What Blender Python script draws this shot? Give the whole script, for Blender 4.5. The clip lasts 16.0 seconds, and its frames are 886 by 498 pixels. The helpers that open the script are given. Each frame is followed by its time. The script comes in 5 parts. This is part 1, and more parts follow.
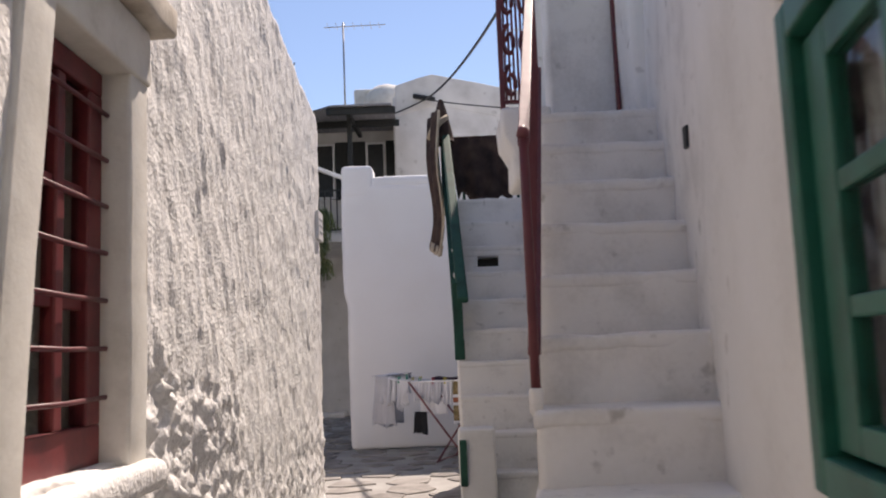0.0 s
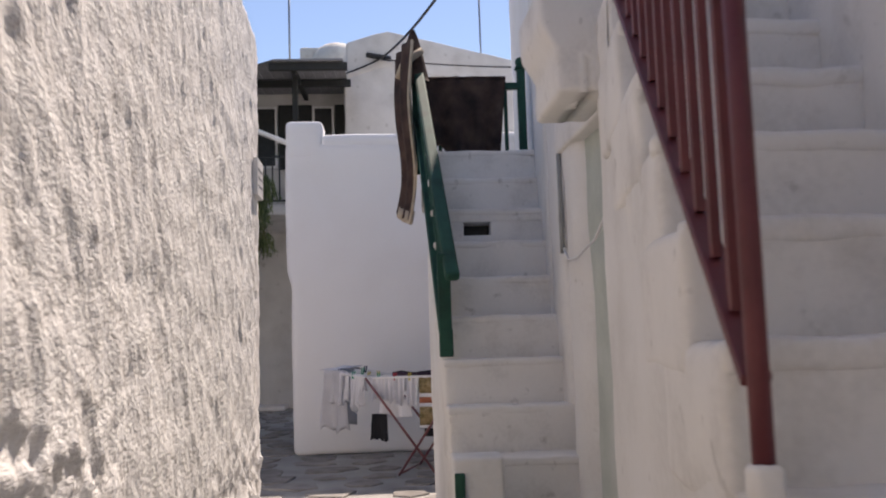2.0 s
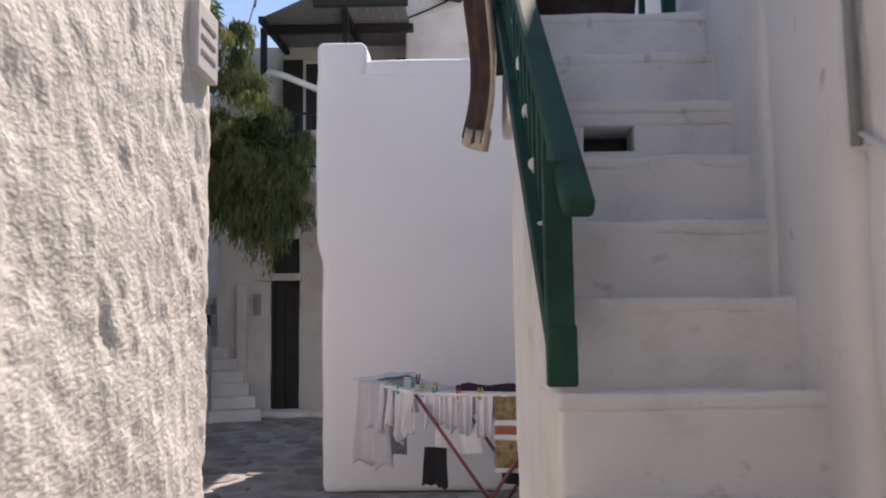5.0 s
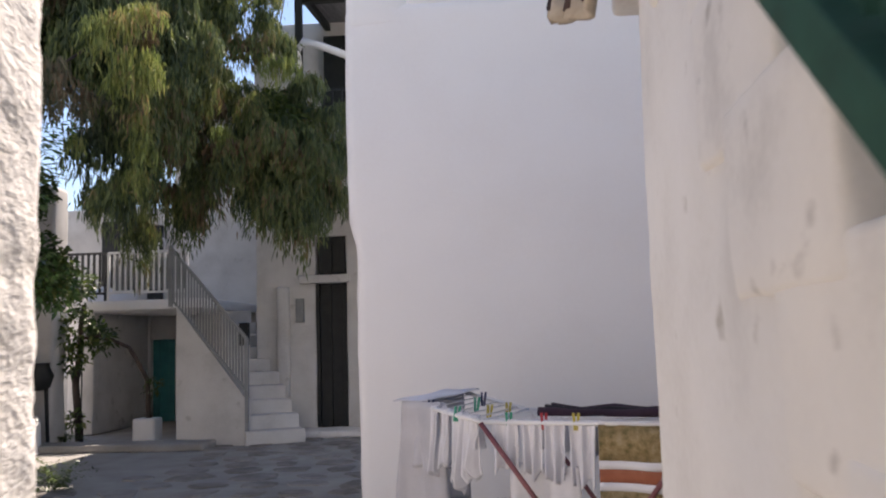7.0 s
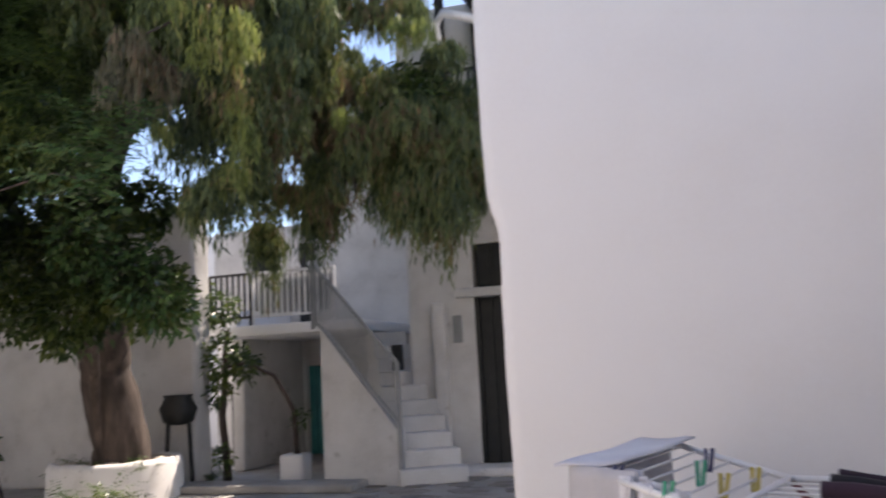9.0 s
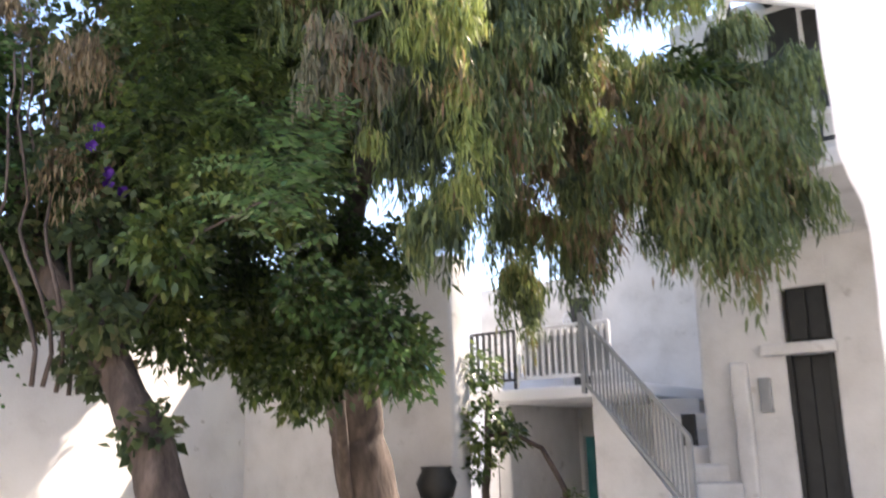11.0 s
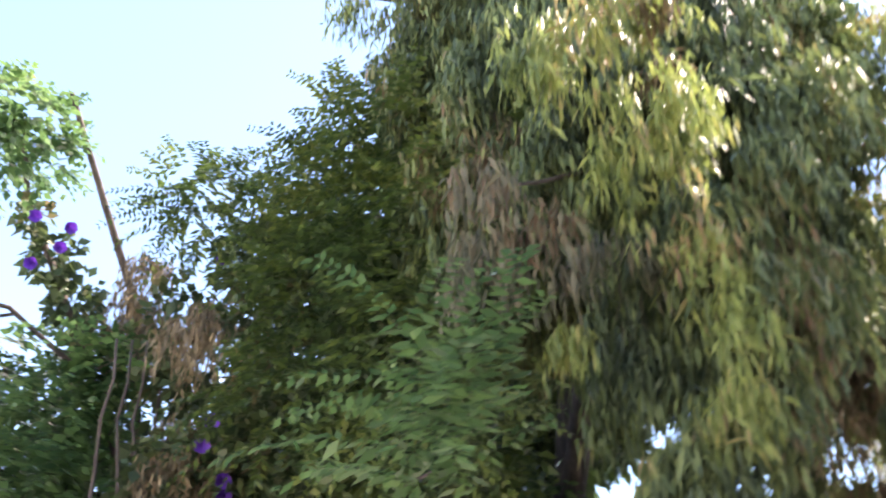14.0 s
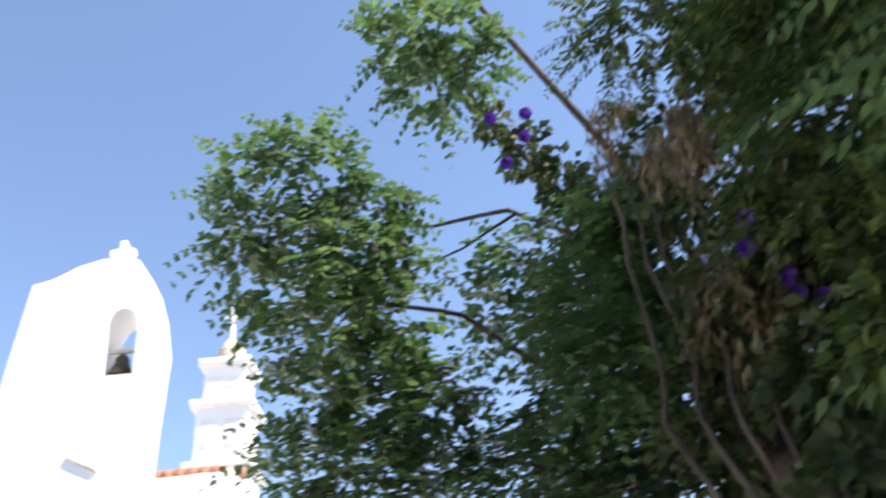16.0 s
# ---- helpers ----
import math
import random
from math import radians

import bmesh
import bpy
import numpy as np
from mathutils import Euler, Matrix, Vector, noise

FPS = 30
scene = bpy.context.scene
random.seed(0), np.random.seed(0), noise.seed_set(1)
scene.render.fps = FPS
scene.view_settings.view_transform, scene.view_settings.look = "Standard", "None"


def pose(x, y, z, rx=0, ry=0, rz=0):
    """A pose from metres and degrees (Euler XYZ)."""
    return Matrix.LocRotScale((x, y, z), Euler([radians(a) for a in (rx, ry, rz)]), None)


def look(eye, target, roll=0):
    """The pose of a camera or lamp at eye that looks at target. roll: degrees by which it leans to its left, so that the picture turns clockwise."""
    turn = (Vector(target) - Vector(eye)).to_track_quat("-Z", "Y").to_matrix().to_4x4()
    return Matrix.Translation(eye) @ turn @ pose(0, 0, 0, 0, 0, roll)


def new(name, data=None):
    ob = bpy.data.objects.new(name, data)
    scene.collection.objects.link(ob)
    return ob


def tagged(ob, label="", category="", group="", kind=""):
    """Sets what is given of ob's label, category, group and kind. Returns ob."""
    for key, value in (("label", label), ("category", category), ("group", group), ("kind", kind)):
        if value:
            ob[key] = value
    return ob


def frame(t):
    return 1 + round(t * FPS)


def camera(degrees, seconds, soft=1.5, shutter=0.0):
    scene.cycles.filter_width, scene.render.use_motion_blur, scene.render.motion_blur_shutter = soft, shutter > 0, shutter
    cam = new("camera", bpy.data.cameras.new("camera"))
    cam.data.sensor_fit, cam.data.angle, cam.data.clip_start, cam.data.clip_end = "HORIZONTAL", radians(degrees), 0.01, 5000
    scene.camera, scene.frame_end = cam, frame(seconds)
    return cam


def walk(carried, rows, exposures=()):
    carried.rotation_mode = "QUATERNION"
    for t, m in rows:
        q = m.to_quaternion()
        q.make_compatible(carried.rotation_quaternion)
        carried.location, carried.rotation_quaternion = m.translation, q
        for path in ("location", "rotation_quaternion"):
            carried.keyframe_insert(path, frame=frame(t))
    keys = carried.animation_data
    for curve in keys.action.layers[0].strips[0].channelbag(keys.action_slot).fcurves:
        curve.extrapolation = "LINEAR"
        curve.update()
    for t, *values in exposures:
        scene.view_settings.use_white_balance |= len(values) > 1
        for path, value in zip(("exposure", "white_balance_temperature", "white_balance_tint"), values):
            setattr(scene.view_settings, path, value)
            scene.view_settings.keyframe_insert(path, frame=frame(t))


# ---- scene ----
cam = camera(54.3, 16.0, soft=2.0, shutter=0.5)
METRES, EYE, TILT, LEAN, TURN = 12.5, 1.25, 0.0, 0.0, 0.0
ROWS = [
    (0.0, 0.0, 0.0, 0.0, 0.27, 6.93, 2.24),
    (0.5, -0.0089, 0.0343, 0.0023, -0.24, 6.54, 2.56),
    (1.0, -0.0164, 0.0677, 0.0032, -3.87, 5.24, 3.26),
    (1.5, -0.0152, 0.1015, 0.0057, -4.68, 5.79, 1.46),
    (2.0, -0.0192, 0.138, 0.0056, -3.67, 5.76, 1.77),
    (2.5, -0.0195, 0.1697, 0.0059, -4.03, 5.31, 1.2),
    (3.0, -0.0182, 0.2061, 0.0082, -2.61, 5.01, 1.32),
    (5.5, -0.0135, 0.3916, 0.0073, 1.16, 5.89, 0.64),
    (6.0, -0.0169, 0.4272, 0.0057, 0.9, 6.44, 1.62),
    (6.5, -0.0176, 0.4626, 0.0046, 3.47, 5.87, 1.64),
    (7.0, -0.0208, 0.4954, 0.005, 5.17, 6.11, 1.7),
    (7.5, -0.0239, 0.5351, 0.0049, 4.04, 6.85, 3.37),
    (8.0, -0.0264, 0.5753, 0.0066, 10.06, 5.92, 2.61),
    (8.5, -0.0319, 0.6088, 0.0052, 12.83, 7.7, 3.21),
    (9.0, -0.036, 0.6371, 0.0063, 16.91, 7.9, 3.06),
    (9.5, -0.0427, 0.6656, 0.0076, 23.58, 7.26, 1.19),
    (12.0, -0.1146, 0.8115, 0.0156, 40.01, 24.18, 0.19),
    (12.5, -0.134, 0.8317, 0.0205, 39.34, 32.62, 2.16),
    (13.0, -0.1471, 0.8468, 0.0233, 41.16, 35.91, 2.66),
    (13.5, -0.1593, 0.8625, 0.0276, 44.7, 36.86, 0.47),
    (14.0, -0.1795, 0.8758, 0.0251, 50.52, 36.9, 2.32),
    (14.5, -0.1966, 0.8889, 0.0246, 58.77, 35.86, 4.66),
    (15.0, -0.2105, 0.9026, 0.0247, 71.47, 35.5, 1.49),
    (15.5, -0.2247, 0.9076, 0.0236, 82.52, 34.35, 2.71),
    (16.0, -0.24, 0.9052, 0.0213, 91.84, 33.18, 4.67),
]
walk(cam, [(t, pose(0, 0, EYE, TILT, LEAN, TURN) @ pose(METRES * x, METRES * y, METRES * z, 90 + pitch, roll, yaw)) for t, x, y, z, yaw, pitch, roll in ROWS],
     exposures=[(0.0, 0.32, 7200, 21), (3.0, 0.34, 7200, 21), (5.5, 0.5, 7200, 21), (7.5, 0.86, 7250, 20), (9.5, 1.2, 7250, 20), (12.0, 2.6, 7400, 19), (14.5, 2.5, 7400, 19), (15.5, 1.8, 7100, 15), (16.0, 1.25, 7000, 14)])

# ---- light ----
SUN = Vector((0.33, 0.91, 1.30)).normalized()          # towards the sun
world = bpy.data.worlds.new("sky")
scene.world = world
world.use_nodes = True
wn = world.node_tree
sky = wn.nodes.new("ShaderNodeTexSky")
sky.sky_type = "NISHITA"
sky.sun_disc = False
sky.sun_elevation = math.asin(SUN.z)
sky.sun_rotation = math.atan2(SUN.x, SUN.y)
sky.air_density, sky.dust_density, sky.ozone_density = 1.0, 0.1, 3.0
wn.links.new(sky.outputs[0], wn.nodes["Background"].inputs[0])
wn.nodes["Background"].inputs[1].default_value = 0.13
sun = new("sun", bpy.data.lights.new("sun", "SUN"))
sun.data.energy, sun.data.angle, sun.data.color = 5.0, radians(0.5), (1.0, 0.95, 0.87)
sun.matrix_world = look(SUN * 50, (0, 0, 0))


# ---- materials ----
def material(name, colours, rough=0.8, scale=6.0, fine=60.0, bump=0.3, metal=0.0, stain=None, spread=0.25, stretch=(1, 1, 1), depth=0.01, random=0.0, island=0.0, sheen=0.0):
    """Two scales of noise over two or three colours, a fine relief, and an optional stain colour in patches."""
    mat = bpy.data.materials.new(name)
    mat.use_nodes = True
    nt = mat.node_tree
    bsdf = nt.nodes["Principled BSDF"]
    bsdf.inputs["Roughness"].default_value = rough
    bsdf.inputs["Metallic"].default_value = metal
    co = nt.nodes.new("ShaderNodeTexCoord")
    geo = nt.nodes.new("ShaderNodeNewGeometry")
    mp = nt.nodes.new("ShaderNodeMapping")
    mp.inputs["Scale"].default_value = stretch
    nt.links.new(geo.outputs["Position"], mp.inputs["Vector"])
    big = nt.nodes.new("ShaderNodeTexNoise")
    big.inputs["Scale"].default_value, big.inputs["Detail"].default_value = scale, 6
    small = nt.nodes.new("ShaderNodeTexNoise")
    small.inputs["Scale"].default_value, small.inputs["Detail"].default_value = fine, 4
    for n in (big, small):
        nt.links.new(mp.outputs[0], n.inputs["Vector"])
    mix = nt.nodes.new("ShaderNodeMath")
    mix.operation = "MULTIPLY_ADD"
    mix.inputs[1].default_value = spread
    nt.links.new(small.outputs["Fac"], mix.inputs[0])
    nt.links.new(big.outputs["Fac"], mix.inputs[2])
    value = mix.outputs[0]
    if random or island:
        src = nt.nodes.new("ShaderNodeObjectInfo").outputs["Random"] if random else geo.outputs["Random Per Island"]
        more = nt.nodes.new("ShaderNodeMath")
        more.operation = "MULTIPLY_ADD"
        more.inputs[1].default_value = random or island
        nt.links.new(src, more.inputs[0])
        nt.links.new(value, more.inputs[2])
        less = nt.nodes.new("ShaderNodeMath")
        less.operation = "SUBTRACT"
        less.inputs[1].default_value = (random or island) / 2
        nt.links.new(more.outputs[0], less.inputs[0])
        value = less.outputs[0]
    ramp = nt.nodes.new("ShaderNodeValToRGB")
    el = ramp.color_ramp.elements
    lo, hi = 0.32 + spread * 0.35, 0.68 + spread * 0.65
    while len(el) < len(colours):
        el.new(0.5)
    for k, c in enumerate(colours):
        el[k].position = lo + (hi - lo) * k / max(1, len(colours) - 1)
        el[k].color = (*c, 1)
    nt.links.new(value, ramp.inputs["Fac"])
    colour = ramp.outputs["Color"]
    if stain:
        st = nt.nodes.new("ShaderNodeTexNoise")
        st.inputs["Scale"].default_value, st.inputs["Detail"].default_value = stain[1], 8
        nt.links.new(mp.outputs[0], st.inputs["Vector"])
        cut = nt.nodes.new("ShaderNodeMapRange")
        cut.inputs["From Min"].default_value, cut.inputs["From Max"].default_value = stain[2], stain[2] + 0.12
        nt.links.new(st.outputs["Fac"], cut.inputs["Value"])
        over = nt.nodes.new("ShaderNodeMix")
        over.data_type = "RGBA"
        nt.links.new(cut.outputs[0], over.inputs["Factor"])
        nt.links.new(colour, over.inputs["A"])
        over.inputs["B"].default_value = (*stain[0], 1)
        colour = over.outputs["Result"]
    nt.links.new(colour, bsdf.inputs["Base Color"])
    if bump:
        b = nt.nodes.new("ShaderNodeBump")
        b.inputs["Strength"].default_value, b.inputs["Distance"].default_value = bump, depth
        nt.links.new(mix.outputs[0], b.inputs["Height"])
        nt.links.new(b.outputs[0], bsdf.inputs["Normal"])
    return mat


def leaf_material(name, colours, rough=0.6, through_light=0.3, patch=1.6):
    """Leaves: colour by leaf and by patch of the crown; some light comes through."""
    mat = bpy.data.materials.new(name)
    mat.use_nodes = True
    nt = mat.node_tree
    bsdf = nt.nodes["Principled BSDF"]
    bsdf.inputs["Roughness"].default_value = rough
    geo = nt.nodes.new("ShaderNodeNewGeometry")
    big = nt.nodes.new("ShaderNodeTexNoise")
    big.inputs["Scale"].default_value, big.inputs["Detail"].default_value = patch, 3
    nt.links.new(geo.outputs["Position"], big.inputs["Vector"])
    add = nt.nodes.new("ShaderNodeMath")
    add.operation = "MULTIPLY_ADD"
    add.inputs[1].default_value = 0.35
    nt.links.new(geo.outputs["Random Per Island"], add.inputs[0])
    nt.links.new(big.outputs["Fac"], add.inputs[2])
    ramp = nt.nodes.new("ShaderNodeValToRGB")
    el = ramp.color_ramp.elements
    while len(el) < len(colours):
        el.new(0.5)
    for k, c in enumerate(colours):
        el[k].position = 0.40 + 0.56 * k / (len(colours) - 1)
        el[k].color = (*c, 1)
    nt.links.new(add.outputs[0], ramp.inputs["Fac"])
    nt.links.new(ramp.outputs["Color"], bsdf.inputs["Base Color"])
    tr = nt.nodes.new("ShaderNodeBsdfTranslucent")
    nt.links.new(ramp.outputs["Color"], tr.inputs["Color"])
    mixer = nt.nodes.new("ShaderNodeMixShader")
    mixer.inputs["Fac"].default_value = through_light
    nt.links.new(bsdf.outputs[0], mixer.inputs[1])
    nt.links.new(tr.outputs[0], mixer.inputs[2])
    nt.links.new(mixer.outputs[0], nt.nodes["Material Output"].inputs["Surface"])
    return mat


LIME = material("rough_limewash", [(0.70, 0.67, 0.63), (0.82, 0.80, 0.77), (0.84, 0.82, 0.79)], 0.92, 9, 60, 0.85, depth=0.014, spread=0.6)
WHITE = material("smooth_limewash", [(0.79, 0.775, 0.765), (0.815, 0.805, 0.80), (0.83, 0.82, 0.815)], 0.9, 1.3, 40, 0.12, depth=0.006)
STAIR = material("worn_limewash", [(0.62, 0.60, 0.57), (0.76, 0.74, 0.71), (0.80, 0.78, 0.75)], 0.9, 3.5, 50, 0.3, stain=((0.47, 0.45, 0.42), 11.0, 0.635), depth=0.008)
CREAM = material("cream_limewash", [(0.66, 0.64, 0.61), (0.75, 0.735, 0.71), (0.79, 0.775, 0.755)], 0.9, 2.0, 40, 0.25, stain=((0.42, 0.39, 0.34), 8.0, 0.665), depth=0.006)
RED = material("red_paint", [(0.10, 0.012, 0.016), (0.16, 0.02, 0.024), (0.19, 0.03, 0.03)], 0.45, 8, 80, 0.1)
GREEN = material("green_paint", [(0.0045, 0.038, 0.024), (0.007, 0.060, 0.039), (0.011, 0.078, 0.050)], 0.75, 8, 80, 0.12)
GLOSSGREEN = material("glossy_green_paint", [(0.006, 0.075, 0.050), (0.009, 0.105, 0.072), (0.014, 0.125, 0.086)], 0.4, 8, 80, 0.12)
# old limewash darkened further to carry the court's shade, plus random grey stains
DULL = material("shaded_old_limewash", [(0.50, 0.485, 0.46), (0.60, 0.585, 0.56), (0.66, 0.645, 0.62)], 0.92, 2.2, 45, 0.3, stain=((0.38, 0.36, 0.33), 4.0, 0.64), depth=0.008)
# dark timber, also used as painted shade in rooms and niches
DARK = material("dark_timber_and_shade", [(0.007, 0.009, 0.009), (0.018, 0.019, 0.018)], 0.6, 8, 60, 0.2)
GROUND = material("paving_mortar", [(0.27, 0.255, 0.235), (0.40, 0.385, 0.36)], 0.9, 2.5, 40, 0.4)
STONE = material("flagstone", [(0.17, 0.155, 0.14), (0.25, 0.23, 0.21), (0.34, 0.315, 0.285)], 0.85, 5, 50, 0.4, random=0.25)
BARK = material("bark", [(0.035, 0.025, 0.020), (0.075, 0.055, 0.045), (0.14, 0.105, 0.085)], 0.9, 9, 60, 0.8, stretch=(1, 1, 0.25), depth=0.03)
LEAF = leaf_material("willow_leaf", [(0.046, 0.070, 0.038), (0.074, 0.106, 0.048), (0.12, 0.160, 0.058), (0.20, 0.24, 0.078), (0.25, 0.15, 0.09)])


# ---- building helpers ----
def mesh_of(name, verts, faces, mat, smooth=True):
    me = bpy.data.meshes.new(name)
    me.from_pydata([tuple(map(float, v)) for v in verts], [], [tuple(map(int, f)) for f in faces])
    me.materials.append(mat)
    if smooth:
        me.polygons.foreach_set("use_smooth", [True] * len(me.polygons))
    me.update()
    return me


def link(name, me, parent=None, label="", kind=""):
    ob = new(name, me)
    ob.parent = parent
    return tagged(ob, label, kind=kind)


def part(name, bm, mat, parent=None, label="", smooth=False, kind=""):
    me = bpy.data.meshes.new(name)
    bm.to_mesh(me)
    bm.free()
    me.materials.append(mat)
    if smooth:
        me.polygons.foreach_set("use_smooth", [True] * len(me.polygons))
    return link(name, me, parent, label, kind)


def thing(name, label, category, group="", at=(0, 0, 0)):
    ob = new(name)
    ob.location = at
    ob.empty_display_size = 0.1
    return tagged(ob, label, category, group)


def ticks(a, b, r, cell):
    n = max(1, int(round((b - a - 2 * r) / cell)))
    inner = [a + r + (b - a - 2 * r) * k / n for k in range(n + 1)]
    if r <= 0:
        return inner
    edge = [r * (1 - math.cos(radians(q))) for q in (0, 30, 60)]
    return [a + e for e in edge] + inner + [b - e for e in reversed(edge)]


def soft_box(lo, hi, r=0.03, cell=0.3, amp=0.006, size=0.35, bend=None, skip=()):
    """Verts and faces of a box with rounded edges and uneven faces, as hand-laid plaster has them."""
    ax = [ticks(lo[i], hi[i], min(r, (hi[i] - lo[i]) / 2.01), cell) for i in range(3)]
    verts, faces, seen = [], [], {}

    def vert(i, j, k):
        key = (i, j, k)
        if key not in seen:
            p = Vector((ax[0][i], ax[1][j], ax[2][k]))
            q = Vector([min(max(p[n], lo[n] + r), hi[n] - r) if hi[n] - lo[n] > 2 * r else (lo[n] + hi[n]) / 2 for n in range(3)])
            d = p - q
            if d.length > 1e-9:
                p = q + d.normalized() * r
            if amp:
                p = p + noise.noise_vector(p / size) * amp + noise.noise_vector(p / (size * 0.22)) * amp * 0.3
            if bend:
                p = bend(p)
            seen[key] = len(verts)
            verts.append(p)
        return seen[key]

    n = [len(a) - 1 for a in ax]
    for a, b, c in ((0, 1, 2), (1, 2, 0), (2, 0, 1)):
        for side in (0, n[c]):
            if (c, side > 0) in skip:
                continue
            for i in range(n[a]):
                for j in range(n[b]):
                    quad = []
                    for di, dj in ((0, 0), (1, 0), (1, 1), (0, 1)):
                        k = [0, 0, 0]
                        k[a], k[b], k[c] = i + di, j + dj, side
                        quad.append(vert(*k))
                    faces.append(quad if side else quad[::-1])
    return verts, faces


def plaster(name, lo, hi, mat, parent=None, r=0.03, cell=0.3, amp=0.006, size=0.35, bend=None, label="", kind="", skip=()):
    v, f = soft_box(lo, hi, r, cell, amp, size, bend, skip)
    return link(name, mesh_of(name, v, f, mat), parent, label, kind)


def bar(bm, a, b, w, d=None, up=(0, 0, 1), bevel=0.0):
    """A straight bar of w by d from a to b."""
    a, b = Vector(a), Vector(b)
    d = d or w
    z = (b - a).normalized()
    x = Vector(up).cross(z)
    if x.length < 1e-4:
        x = Vector((1, 0, 0)).cross(z) if abs(z.x) < 0.9 else Vector((0, 1, 0)).cross(z)
    x.normalize()
    y = z.cross(x)
    m = Matrix((x, y, z)).transposed().to_4x4()
    m.translation = (a + b) / 2
    res = bmesh.ops.create_cube(bm, size=1.0, matrix=m @ Matrix.Diagonal((w, d, (b - a).length, 1)))
    if bevel:
        es = list({e for v in res["verts"] for e in v.link_edges})
        bmesh.ops.bevel(bm, geom=es, offset=bevel, segments=2, affect="EDGES", profile=0.5)


def tube(bm, pts, radii, sides=8):
    """A tapered round tube along pts."""
    pts = [Vector(p) for p in pts]
    rings = []
    for k, p in enumerate(pts):
        t = (pts[min(k + 1, len(pts) - 1)] - pts[max(k - 1, 0)]).normalized()
        x = t.cross(Vector((0.3, 0.2, 1)) if abs(t.z) < 0.95 else Vector((1, 0.1, 0))).normalized()
        y = t.cross(x)
        r = radii[k] if isinstance(radii, (list, tuple)) else radii
        rings.append([bm.verts.new(p + (x * math.cos(2 * math.pi * s / sides) + y * math.sin(2 * math.pi * s / sides)) * r) for s in range(sides)])
    for a, b in zip(rings, rings[1:]):
        for s in range(sides):
            bm.faces.new((a[s], a[(s + 1) % sides], b[(s + 1) % sides], b[s]))
    bm.faces.new(rings[0][::-1])
    bm.faces.new(rings[-1])


def one_bar(name, a, b, w, d, mat, parent, label="", bevel=0.004):
    bm = bmesh.new()
    bar(bm, a, b, w, d, bevel=bevel)
    return part(name, bm, mat, parent, label)


def box_part(name, lo, hi, mat, parent, label="", bevel=0.006):
    bm = bmesh.new()
    c = [(a + b) / 2 for a, b in zip(lo, hi)]
    bmesh.ops.create_cube(bm, size=1.0, matrix=Matrix.Translation(c) @ Matrix.Diagonal((hi[0] - lo[0], hi[1] - lo[1], hi[2] - lo[2], 1)))
    if bevel:
        bmesh.ops.bevel(bm, geom=list(bm.edges), offset=bevel, segments=2, affect="EDGES", profile=0.5)
    return part(name, bm, mat, parent, label)


# ---- ground ----
bm = bmesh.new()
bmesh.ops.create_grid(bm, x_segments=40, y_segments=40, size=150)
tagged(part("ground", bm, GROUND), "pale mortar paving of the alley and small court", "ground", kind="structure")


# ---- more materials ----
JAMB = material("painted_stone_surround", [(0.60, 0.57, 0.51), (0.70, 0.67, 0.61), (0.74, 0.72, 0.66)], 0.85, 7, 60, 0.3)
SLAB = material("bare_stone", [(0.40, 0.34, 0.27), (0.55, 0.49, 0.41), (0.66, 0.60, 0.52)], 0.9, 9, 60, 0.5)
IRON = material("red_oxide_iron", [(0.10, 0.018, 0.022), (0.145, 0.03, 0.034)], 0.5, 10, 90, 0.2)
MINT = material("mint_limewash", [(0.42, 0.46, 0.42), (0.50, 0.54, 0.49), (0.58, 0.60, 0.56)], 0.9, 3.0, 40, 0.2, stain=((0.34, 0.31, 0.27), 5.0, 0.70), depth=0.006)
BLACK = material("black_iron_and_shade", [(0.012, 0.013, 0.014), (0.025, 0.026, 0.028)], 0.45, 10, 80, 0.1)
TEAL = material("teal_paint", [(0.02, 0.19, 0.20), (0.04, 0.27, 0.27)], 0.5, 6, 60, 0.15)
PAINTW = material("white_gloss_paint", [(0.70, 0.70, 0.70), (0.80, 0.80, 0.80)], 0.4, 6, 60, 0.05)
GREY = material("grey_painted_steel", [(0.22, 0.23, 0.23), (0.30, 0.31, 0.31)], 0.5, 6, 60, 0.1)
BOARD = material("grey_boards", [(0.16, 0.16, 0.17), (0.24, 0.24, 0.25)], 0.7, 4, 50, 0.3, stretch=(6, 1, 1))
CLOTH = material("white_cotton", [(0.62, 0.62, 0.66), (0.76, 0.76, 0.79)], 0.95, 5, 160, 0.3, depth=0.004)
GREYCLOTH = material("pale_grey_cotton", [(0.42, 0.42, 0.45), (0.54, 0.54, 0.57)], 0.95, 5, 160, 0.3, depth=0.004)
BLACKCLOTH = material("black_cotton", [(0.008, 0.008, 0.010), (0.02, 0.02, 0.024)], 0.95, 5, 160, 0.3)
WINECLOTH = material("dark_wine_cotton", [(0.022, 0.012, 0.022), (0.05, 0.025, 0.04)], 0.95, 5, 160, 0.3)
BLANKET = material("brown_blanket", [(0.022, 0.014, 0.012), (0.055, 0.032, 0.026), (0.085, 0.055, 0.042)], 1.0, 7, 140, 0.6, depth=0.01)
FRINGE = material("beige_fleece", [(0.33, 0.27, 0.20), (0.50, 0.43, 0.34)], 1.0, 12, 160, 0.6, depth=0.01)
TOWEL = material("patterned_towel", [(0.10, 0.09, 0.035), (0.26, 0.19, 0.09), (0.38, 0.30, 0.18)], 1.0, 26, 140, 0.5, depth=0.006, spread=0.4)
RUST = material("rust_cotton", [(0.28, 0.09, 0.05), (0.38, 0.14, 0.08)], 1.0, 12, 140, 0.4)
ROSE = material("rose_enamel", [(0.16, 0.045, 0.05), (0.24, 0.08, 0.08)], 0.4, 12, 80, 0.1)
